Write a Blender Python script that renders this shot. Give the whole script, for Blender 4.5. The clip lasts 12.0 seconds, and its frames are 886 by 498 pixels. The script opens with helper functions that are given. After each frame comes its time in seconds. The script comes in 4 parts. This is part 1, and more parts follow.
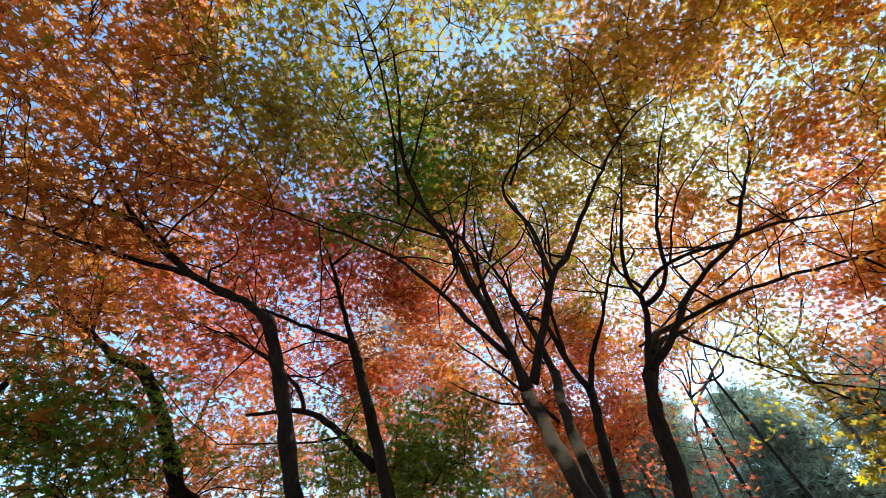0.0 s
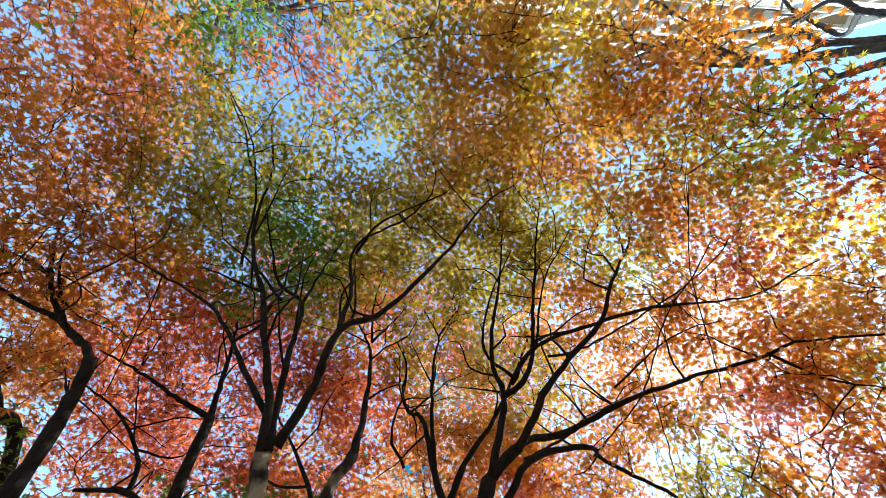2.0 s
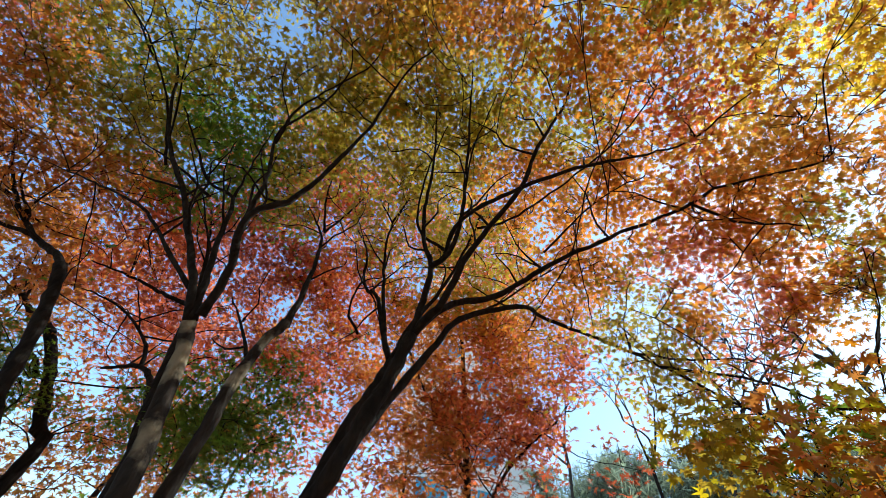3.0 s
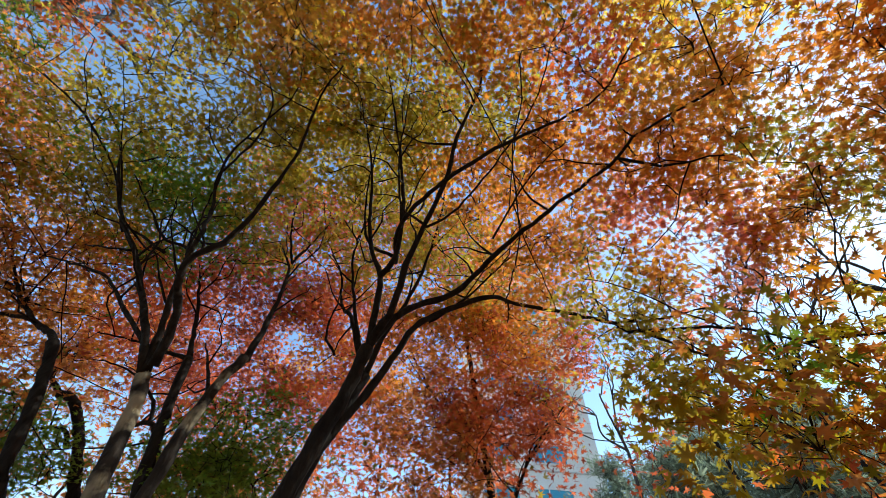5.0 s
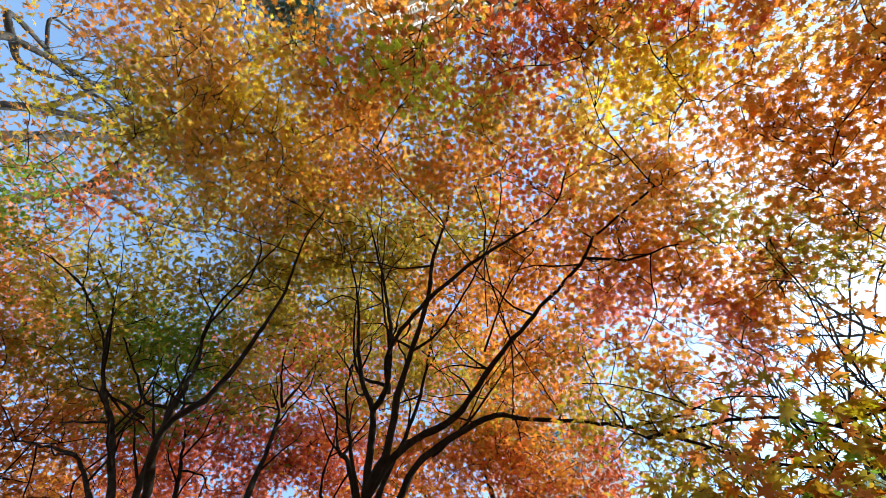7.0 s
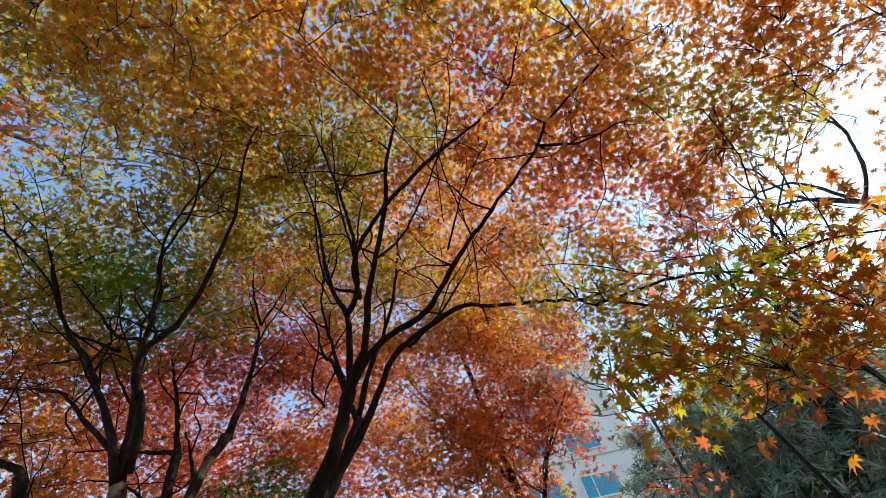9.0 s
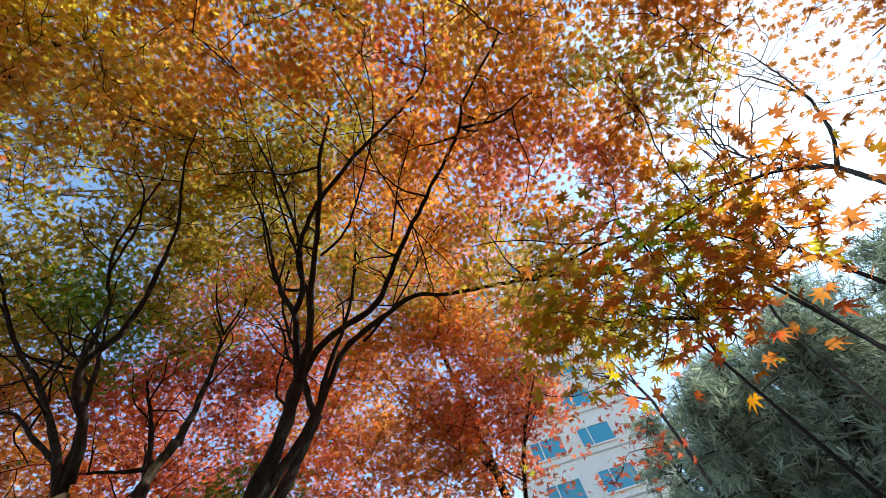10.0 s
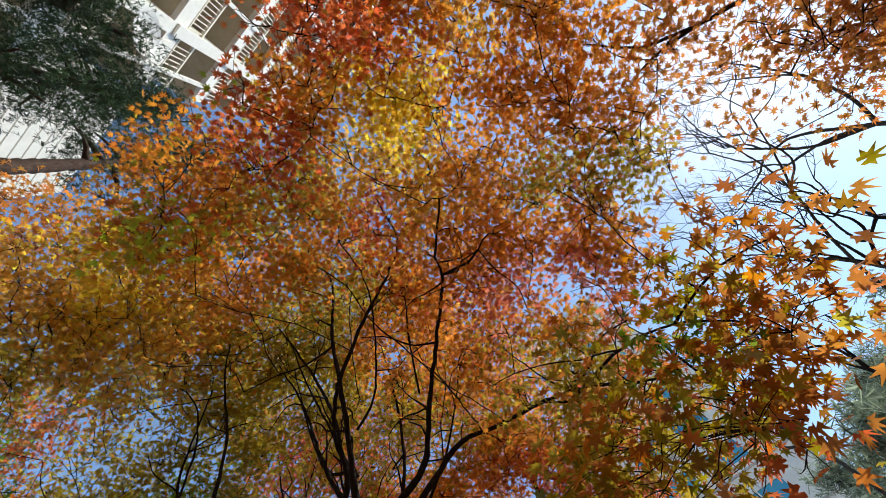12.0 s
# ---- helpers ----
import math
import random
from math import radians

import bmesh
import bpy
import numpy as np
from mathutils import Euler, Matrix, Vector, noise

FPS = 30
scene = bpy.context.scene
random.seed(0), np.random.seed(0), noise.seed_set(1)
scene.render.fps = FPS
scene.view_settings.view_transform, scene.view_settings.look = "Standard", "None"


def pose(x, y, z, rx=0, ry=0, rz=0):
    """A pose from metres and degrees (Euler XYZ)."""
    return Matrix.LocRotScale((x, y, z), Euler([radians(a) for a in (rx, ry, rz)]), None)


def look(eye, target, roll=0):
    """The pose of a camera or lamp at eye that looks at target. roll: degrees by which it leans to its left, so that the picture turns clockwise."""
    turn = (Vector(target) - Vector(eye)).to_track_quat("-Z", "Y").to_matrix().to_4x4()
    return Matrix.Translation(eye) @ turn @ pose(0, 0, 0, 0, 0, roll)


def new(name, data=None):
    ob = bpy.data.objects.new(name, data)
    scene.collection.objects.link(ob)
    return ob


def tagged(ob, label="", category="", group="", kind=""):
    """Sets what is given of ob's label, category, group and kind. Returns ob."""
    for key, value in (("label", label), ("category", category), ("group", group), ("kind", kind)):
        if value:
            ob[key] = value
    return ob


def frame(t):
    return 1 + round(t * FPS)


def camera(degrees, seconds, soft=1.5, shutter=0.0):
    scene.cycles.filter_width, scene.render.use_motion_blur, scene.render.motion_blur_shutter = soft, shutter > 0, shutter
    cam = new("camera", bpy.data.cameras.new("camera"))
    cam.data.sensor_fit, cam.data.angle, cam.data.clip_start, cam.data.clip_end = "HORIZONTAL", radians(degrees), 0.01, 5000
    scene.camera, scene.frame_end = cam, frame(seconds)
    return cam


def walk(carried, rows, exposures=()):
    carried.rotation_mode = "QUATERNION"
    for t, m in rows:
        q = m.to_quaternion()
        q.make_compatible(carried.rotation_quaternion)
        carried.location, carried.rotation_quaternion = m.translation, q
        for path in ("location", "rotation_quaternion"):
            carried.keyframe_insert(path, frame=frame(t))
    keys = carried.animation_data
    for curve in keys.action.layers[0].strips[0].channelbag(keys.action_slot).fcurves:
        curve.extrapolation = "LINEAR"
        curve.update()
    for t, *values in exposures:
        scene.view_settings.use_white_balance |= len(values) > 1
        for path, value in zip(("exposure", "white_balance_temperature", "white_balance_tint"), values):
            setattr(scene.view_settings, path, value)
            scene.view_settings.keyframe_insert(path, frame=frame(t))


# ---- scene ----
cam = camera(103.4, 12.0, soft=0.6)
# seconds, place, turn (pose)
PATH = [
    (0, -2.049, -0.621, 1.743, 139.85, 1.85, 2.13),
    (0.5, -1.732, -0.529, 1.690, 140.42, -1.06, 3.87),
    (1, -1.487, -0.454, 1.663, 151.06, -4.45, 3.82),
    (1.5, -1.229, -0.284, 1.647, 150.90, -5.27, 0.99),
    (2, -0.955, -0.303, 1.601, 160.60, -6.55, 3.42),
    (2.5, -0.751, -0.145, 1.554, 158.75, -3.02, 2.07),
    (3, -0.441, -0.138, 1.603, 143.82, -7.25, 9.74),
    (3.2, -0.446, -0.077, 1.581, 144.59, -4.95, 9.11),
    (4.8, -0.015, -0.005, 1.635, 144.42, -1.31, 10.96),
    (5, -0.022, 0.009, 1.632, 143.84, -3.88, 21.87),
    (5.5, -0.004, 0.009, 1.629, 146.09, -1.72, 35.37),
    (6, 0.024, 0.001, 1.629, 149.95, -1.62, 29.28),
    (6.5, 0.065, -0.001, 1.633, 159.72, -0.26, 28.39),
    (6.7, 0.088, -0.022, 1.638, 161.04, 0.01, 29.48),
    (8.3, 0.073, 0.024, 1.656, 151.33, 1.16, 26.13),
    (8.5, 0.068, 0.036, 1.647, 148.87, 2.57, 28.13),
    (9, 0.109, 0.060, 1.627, 146.77, 7.03, 32.36),
    (9.5, 0.201, 0.128, 1.583, 145.57, 7.55, 28.31),
    (10, 0.322, 0.295, 1.513, 148.39, 9.61, 36.67),
    (10.5, 0.406, 0.375, 1.512, 151.66, 7.34, 47.96),
    (11, 0.654, 0.386, 1.522, 162.67, 3.37, 55.44),
    (11.5, 0.715, 0.378, 1.525, 163.97, 5.11, 57.51),
    (12, 0.717, 0.297, 1.563, 165.58, 9.32, 57.63),
]
walk(cam, [(t, pose(x, y, z, rx, ry, rz)) for t, x, y, z, rx, ry, rz in PATH], [(0, 1.79, 6000, -2), (1, 2.14, 5850, -4), (2, 1.94, 5900, -4), (2.5, 1.89, 5900, -4), (3, 1.49, 6050, -3), (5, 1.34, 6200, -2), (5.5, 1.57, 6300, 0), (6.5, 1.84, 6450, 1), (8.5, 1.24, 6200, -2), (9.5, 1.64, 6350, 1), (11, 1.54, 6450, 3), (11.5, 1.29, 6500, 4), (12, 1.09, 6500, 4)])

# ---- light ----
SUN_AZ, SUN_EL = 46.0, 46.0          # clockwise from +y, above the horizon
world = bpy.data.worlds.new("world")
scene.world = world
world.use_nodes = True
wn = world.node_tree.nodes
sky = wn.new("ShaderNodeTexSky")
sky.sky_type, sky.sun_disc = "NISHITA", False
sky.sun_elevation, sky.sun_rotation = radians(SUN_EL), radians(SUN_AZ)
sky.air_density, sky.dust_density, sky.ozone_density = 1.0, 0.2, 1.0
wn["Background"].inputs["Strength"].default_value = 0.12
world.node_tree.links.new(sky.outputs[0], wn["Background"].inputs["Color"])
sun = new("sun", bpy.data.lights.new("sun", "SUN"))
sun.data.energy, sun.data.angle, sun.data.color = 2.7, radians(0.6), (1.0, 0.94, 0.84)
sun_from = Vector((math.sin(radians(SUN_AZ)) * math.cos(radians(SUN_EL)), math.cos(radians(SUN_AZ)) * math.cos(radians(SUN_EL)), math.sin(radians(SUN_EL))))
sun.matrix_world = look(sun_from * 60, (0, 0, 0))

rng = np.random.default_rng(7)


# ---- materials ----
def material(name):
    mat = bpy.data.materials.new(name)
    mat.use_nodes = True
    nodes, links = mat.node_tree.nodes, mat.node_tree.links
    return mat, nodes, links, nodes["Principled BSDF"]


def surface(name, dark, light, scale, rough=0.85, bump=0.3, fine=6.0, metal=0.0, stretch=(1, 1, 1)):
    """Two scales of noise between two colours, with a bump of the finer one."""
    mat, nodes, links, bsdf = material(name)
    coord, mapping = nodes.new("ShaderNodeTexCoord"), nodes.new("ShaderNodeMapping")
    mapping.inputs["Scale"].default_value = stretch
    links.new(coord.outputs["Object"], mapping.inputs[0])
    big, small = nodes.new("ShaderNodeTexNoise"), nodes.new("ShaderNodeTexNoise")
    big.inputs["Scale"].default_value, small.inputs["Scale"].default_value = scale, scale * fine
    big.inputs["Detail"].default_value = small.inputs["Detail"].default_value = 6
    mix, ramp = nodes.new("ShaderNodeMath"), nodes.new("ShaderNodeValToRGB")
    mix.operation = "ADD"
    for tex, k in ((big, 0), (small, 1)):
        links.new(mapping.outputs[0], tex.inputs["Vector"])
        links.new(tex.outputs["Fac"], mix.inputs[k])
    half = nodes.new("ShaderNodeMath")
    half.operation, half.inputs[1].default_value = "MULTIPLY", 0.5
    links.new(mix.outputs[0], half.inputs[0])
    ramp.color_ramp.elements[0].position, ramp.color_ramp.elements[1].position = 0.36, 0.64
    ramp.color_ramp.elements[0].color, ramp.color_ramp.elements[1].color = (*dark, 1), (*light, 1)
    links.new(half.outputs[0], ramp.inputs[0])
    links.new(ramp.outputs[0], bsdf.inputs["Base Color"])
    bsdf.inputs["Roughness"].default_value, bsdf.inputs["Metallic"].default_value = rough, metal
    bsdf.inputs["Specular IOR Level"].default_value = 0.5 if rough < 0.6 else 0.2
    if bump:
        bp = nodes.new("ShaderNodeBump")
        bp.inputs["Strength"].default_value, bp.inputs["Distance"].default_value = bump, 0.02
        links.new(small.outputs["Fac"], bp.inputs["Height"])
        links.new(bp.outputs[0], bsdf.inputs["Normal"])
    return mat


def bark(name, dark, light, sunfleck=None, amount=0.62):
    """Furrowed bark, with pale sun flecks put into the colour where wanted."""
    mat = surface(name, dark, light, 9.0, 0.9, 0.8, 5.0, stretch=(1, 1, 0.35))
    if sunfleck:
        nodes, links = mat.node_tree.nodes, mat.node_tree.links
        bsdf = nodes["Principled BSDF"]
        under = bsdf.inputs["Base Color"].links[0].from_socket
        spots, ramp, mix = nodes.new("ShaderNodeTexNoise"), nodes.new("ShaderNodeValToRGB"), nodes.new("ShaderNodeMixRGB")
        coord = nodes.new("ShaderNodeTexCoord")
        links.new(coord.outputs["Object"], spots.inputs["Vector"])
        spots.inputs["Scale"].default_value, spots.inputs["Detail"].default_value = 5.0, 8
        ramp.color_ramp.elements[0].position, ramp.color_ramp.elements[1].position = amount - 0.06, amount + 0.04
        links.new(spots.outputs["Fac"], ramp.inputs[0])
        links.new(ramp.outputs[0], mix.inputs[0])
        links.new(under, mix.inputs[1])
        mix.inputs[2].default_value = (*sunfleck, 1)
        links.new(mix.outputs[0], bsdf.inputs["Base Color"])
    return mat


def leafy(name, see=0.74, gloss=0.025):
    """A thin leaf: its own colour from the leaf, lit through from behind."""
    mat, nodes, links, bsdf = material(name)
    nodes.remove(bsdf)
    col = nodes.new("ShaderNodeAttribute")
    col.attribute_name = "tint"
    geo, noise_tex = nodes.new("ShaderNodeNewGeometry"), nodes.new("ShaderNodeTexNoise")
    noise_tex.inputs["Scale"].default_value, noise_tex.inputs["Detail"].default_value = 45.0, 4
    hsv = nodes.new("ShaderNodeHueSaturation")
    m1 = nodes.new("ShaderNodeMapRange")
    m1.inputs["To Min"].default_value, m1.inputs["To Max"].default_value = 0.7, 1.3
    links.new(noise_tex.outputs["Fac"], m1.inputs["Value"])
    links.new(m1.outputs[0], hsv.inputs["Value"])
    links.new(col.outputs["Color"], hsv.inputs["Color"])
    diff, trans, mix, shine, out = nodes.new("ShaderNodeBsdfDiffuse"), nodes.new("ShaderNodeBsdfTranslucent"), nodes.new("ShaderNodeMixShader"), nodes.new("ShaderNodeBsdfGlossy"), nodes["Material Output"]
    mix.inputs[0].default_value = see
    shine.inputs["Roughness"].default_value = 0.45
    top = nodes.new("ShaderNodeMixShader")
    top.inputs[0].default_value = gloss
    links.new(hsv.outputs[0], diff.inputs[0])
    links.new(hsv.outputs[0], trans.inputs[0])
    links.new(diff.outputs[0], mix.inputs[1])
    links.new(trans.outputs[0], mix.inputs[2])
    links.new(mix.outputs[0], top.inputs[1])
    links.new(shine.outputs[0], top.inputs[2])
    links.new(top.outputs[0], out.inputs[0])
    return mat


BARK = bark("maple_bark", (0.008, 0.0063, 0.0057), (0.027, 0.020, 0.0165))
# pale patches put the dappled sun on two trunks into the bark colour
BARK_SUNFLECK = bark("sunflecked_maple_bark", (0.012, 0.009, 0.008), (0.042, 0.032, 0.026), (0.27, 0.22, 0.15), 0.58)
BARK_GREY = bark("grey_bark", (0.03, 0.026, 0.024), (0.095, 0.085, 0.078))
BARK_PINE = bark("pine_bark", (0.03, 0.019, 0.015), (0.085, 0.052, 0.038))
LEAF = leafy("maple_leaf")
NEEDLE = leafy("needle", 0.35, 0.03)
GROUND = surface("leaf_litter", (0.05, 0.028, 0.014), (0.22, 0.10, 0.04), 1.3, 0.95, 0.8, 12)
WHITE_WALL = surface("white_painted_concrete", (0.70, 0.68, 0.64), (0.80, 0.78, 0.74), 0.8, 0.7, 0.08, 9)
GREY_WALL = surface("grey_concrete", (0.42, 0.41, 0.38), (0.52, 0.50, 0.47), 0.7, 0.75, 0.08, 9)
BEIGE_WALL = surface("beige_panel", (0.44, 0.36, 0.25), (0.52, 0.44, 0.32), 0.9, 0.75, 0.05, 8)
RAIL = surface("painted_rail", (0.62, 0.58, 0.48), (0.75, 0.70, 0.60), 5, 0.5, 0.0)


def glass(name, tint):
    mat, nodes, links, bsdf = material(name)
    bsdf.inputs["Base Color"].default_value = (*tint, 1)
    bsdf.inputs["Roughness"].default_value, bsdf.inputs["Metallic"].default_value = 0.08, 0.0
    bsdf.inputs["IOR"].default_value = 1.6
    return mat


# bluish glass, with the reflected sky put into its tint
GLASS = glass("blue_sky_tint_glass", (0.05, 0.30, 0.45))
# balcony panes: the grey of the shaded recess is put into the colour
SHADED_GLASS = glass("shaded_balcony_glass", (0.10, 0.11, 0.11))
DISH = surface("white_dish_paint", (0.74, 0.74, 0.74), (0.80, 0.80, 0.80), 3, 0.4, 0.0)


# ---- builders ----
def mesh_of(name, verts, faces, mat, smooth=False):
    me = bpy.data.meshes.new(name)
    me.from_pydata([tuple(v) for v in verts], [], faces)
    me.materials.append(mat)
    if smooth:
        me.polygons.foreach_set("use_smooth", [True] * len(me.polygons))
    me.update()
    return me


def under(parent, name, me, label="", kind=""):
    ob = new(name, me)
    ob.parent = parent
    return tagged(ob, label, kind=kind)


def thing(name, label, category, group="", kind="", at=(0, 0, 0)):
    ob = new(name)
    ob.location = at
    ob.empty_display_size = 0.1
    return tagged(ob, label, category, group, kind)


def spline(points, step):
    """A smooth line through the points, cut about every step metres."""
    p = [np.array(q, float) for q in points]
    p = [2 * p[0] - p[1]] + p + [2 * p[-1] - p[-2]]
    out = []
    for a, b, c, d in zip(p, p[1:], p[2:], p[3:]):
        n = max(2, int(np.linalg.norm(c - b) / step))
        for k in range(n):
            t = k / n
            out.append(0.5 * (2 * b + (c - a) * t + (2 * a - 5 * b + 4 * c - d) * t * t + (3 * b - a - 3 * c + d) * t ** 3))
    out.append(p[-2])
    return np.array(out)


class Wood:
    """Collects tubes for one mesh."""

    def __init__(self):
        self.v, self.f = [], []

    def tube(self, line, radii, sides):
        line = np.asarray(line, float)
        n = len(line)
        along = np.gradient(line, axis=0)
        along /= np.linalg.norm(along, axis=1)[:, None] + 1e-9
        ref = np.array([0.31, 0.95, 0.08]) if abs(along[0][2]) > 0.5 else np.array([0.1, 0.1, 1.0])
        u = np.cross(along, ref)
        u /= np.linalg.norm(u, axis=1)[:, None] + 1e-9
        w = np.cross(along, u)
        base = len(self.v)
        ang = np.arange(sides) * 2 * np.pi / sides
        for i in range(n):
            for a in ang:
                self.v.append(line[i] + radii[i] * (np.cos(a) * u[i] + np.sin(a) * w[i]))
        for i in range(n - 1):
            for k in range(sides):
                a, b = base + i * sides + k, base + i * sides + (k + 1) % sides
                self.f.append((a, b, b + sides, a + sides))
        self.f.append(tuple(base + k for k in range(sides))[::-1])
        self.f.append(tuple(base + (n - 1) * sides + k for k in range(sides)))

    def mesh(self, name, mat):
        return mesh_of(name, self.v, self.f, mat, True)


def knobbly(line, r0, r1, rough=0.12):
    t = np.linspace(0, 1, len(line))
    return (r0 + (r1 - r0) * t ** 0.8) * (1 + rough * rng.standard_normal(len(line)).clip(-1.5, 1.5) * 0.6)


# a maple leaf: seven lobes round the stalk, as kites from the middle
LOBES = ((0, 1.0), (42, 0.92), (-42, 0.92), (84, 0.72), (-84, 0.72), (128, 0.42), (-128, 0.42))
TIPS = sorted(LOBES)
LEAF_P = [(0.0, 0.0, 0.0)]
for k, (deg, length) in enumerate(TIPS):
    before = TIPS[k - 1][0] if k else deg - 60
    mid = radians((deg + before) / 2)
    LEAF_P.append((math.sin(mid) * 0.36, math.cos(mid) * 0.36, 0.02))
    LEAF_P.append((math.sin(radians(deg)) * length, math.cos(radians(deg)) * length, -0.12 * length))
mid = radians(TIPS[-1][0] + 30)
LEAF_P.append((math.sin(mid) * 0.36, math.cos(mid) * 0.36, 0.02))
LEAF_P = np.array(LEAF_P)
LEAF_F = np.array([(0, 1 + 2 * k, 2 + 2 * k, 3 + 2 * k) for k in range(7)])
# the same with five lobes for leaves that stay far off
FAR_P = np.array([(0, 0, 0)] + [q for a in (-100, -50, 0, 50, 100) for q in ((math.sin(radians(a - 25)) * 0.42, math.cos(radians(a - 25)) * 0.42, 0.0), (math.sin(radians(a)), math.cos(radians(a)), -0.1))] + [(math.sin(radians(125)) * 0.42, math.cos(radians(125)) * 0.42, 0.0)])
FAR_F = np.array([(0, 1 + 2 * k, 2 + 2 * k, 3 + 2 * k) for k in range(5)])
# a tuft of six thin needles
TUFT_P, TUFT_F = [], []
for k in range(6):
    a, lean_out = k * math.pi / 3, 0.55 if k % 2 else 0.28
    cx, cz = math.cos(a) * lean_out, math.sin(a) * lean_out
    sx, sz = -math.sin(a) * 0.03, math.cos(a) * 0.03
    TUFT_P += [(-sx, 0, -sz), (sx, 0, sz), (cx + sx, 1 - lean_out * 0.3, cz + sz), (cx - sx, 0.97 - lean_out * 0.3, cz - sz)]
    TUFT_F.append((4 * k, 4 * k + 1, 4 * k + 2, 4 * k + 3))
TUFT_P, TUFT_F = np.array(TUFT_P), np.array(TUFT_F)


def leaf_mesh(name, places, tips, ups, sizes, colours, mat, shape=(LEAF_P, LEAF_F)):
    """One mesh of many leaves. tips: where each leaf points; ups: its upper side."""
    P, Fq = shape
    n = len(places)
    y = tips / (np.linalg.norm(tips, axis=1)[:, None] + 1e-9)
    x = np.cross(y, ups)
    x /= np.linalg.norm(x, axis=1)[:, None] + 1e-9
    z = np.cross(x, y)
    curl = 1 + rng.uniform(-1.5, 2.5, n)
    v = places[:, None, :] + sizes[:, None, None] * (P[None, :, 0:1] * x[:, None] + P[None, :, 1:2] * y[:, None] + P[None, :, 2:3] * curl[:, None, None] * z[:, None])
    faces = (Fq[None] + (np.arange(n) * len(P))[:, None, None]).reshape(-1, 4)
    me = bpy.data.meshes.new(name)
    me.vertices.add(n * len(P))
    me.vertices.foreach_set("co", v.astype(np.float32).ravel())
    me.loops.add(faces.size)
    me.loops.foreach_set("vertex_index", faces.astype(np.int32).ravel())
    me.polygons.add(len(faces))
    me.polygons.foreach_set("loop_start", np.arange(0, faces.size, 4, dtype=np.int32))
    me.update(calc_edges=True)
    att = me.attributes.new("tint", "FLOAT_COLOR", "POINT")
    rgba = np.ones((n, len(P), 4), np.float32)
    rgba[:, :, :3] = colours[:, None, :]
    att.data.foreach_set("color", rgba.ravel())
    me.materials.append(mat)
    return me


LEAF_SIZE, FAR_SIZE = (0.018, 0.030), (0.023, 0.036)


# ---- autumn colours: what grows where in the canopy ----
HUE = {
    "orange": (0.66, 0.265, 0.032), "rust": (0.53, 0.205, 0.040), "red": (0.60, 0.145, 0.042), "pink": (0.68, 0.22, 0.115), "crimson": (0.43, 0.10, 0.042),
    # yellow is set brighter: the sun on those leaves is put into it
    "olive": (0.42, 0.315, 0.030), "green": (0.17, 0.275, 0.028), "yellow": (0.82, 0.58, 0.05), "lime": (0.46, 0.55, 0.04), "gold": (0.70, 0.39, 0.06),
}
# clumps of leaves, tree by tree: hue, place, reach, sprays
CLUMPS = {}
CLUMPS["sunfleck"] = [("olive", -1.99, -1.25, 3.89, 0.54, 21), ("olive", -1.68, -1.02, 4.08, 0.50, 6), ("olive", -1.18, -0.67, 3.99, 0.41, 13), ("green", -2.53, -1.12, 3.98, 0.60, 9), ("red", -2.11, -0.80, 4.08, 0.52, 7), ("olive", -1.63, -0.44, 4.14, 0.46, 11), ("olive", -1.10, -0.08, 4.12, 0.40, 71), ("orange", -3.06, -0.87, 3.94, 0.65, 309), ("olive", -2.38, -0.46, 3.83, 0.51, 7), ("olive", -1.95, -0.10, 3.94, 0.46, 62), ("olive", -1.43, 0.29, 4.00, 0.41, 191), ("orange", -3.62, -0.51, 3.78, 0.70, 153), ("olive", -2.95, -0.09, 3.75, 0.57, 25), ("green", -2.24, 0.30, 3.64, 0.46, 177), ("olive", -1.88, 0.76, 3.88, 0.44, 81), ("olive", -2.86, -0.26, 4.38, 0.33, 3), ("olive", -2.39, -0.28, 4.11, 0.28, 2), ("olive", -2.88, 0.12, 4.03, 0.30, 98), ("red", -3.25, 0.96, 4.49, 0.40, 8), ("green", -2.49, 0.55, 3.74, 0.27, 6), ("pink", -3.48, -0.73, 4.06, 0.62, 20), ("rust", -3.52, -0.38, 3.89, 0.61, 33), ("olive", -1.73, -0.68, 4.23, 0.43, 52), ("olive", -1.63, -0.18, 4.19, 0.41, 10), ("olive", -2.57, 0.21, 3.63, 0.43, 14), ("rust", -3.20, 0.17, 3.50, 0.52, 21)]
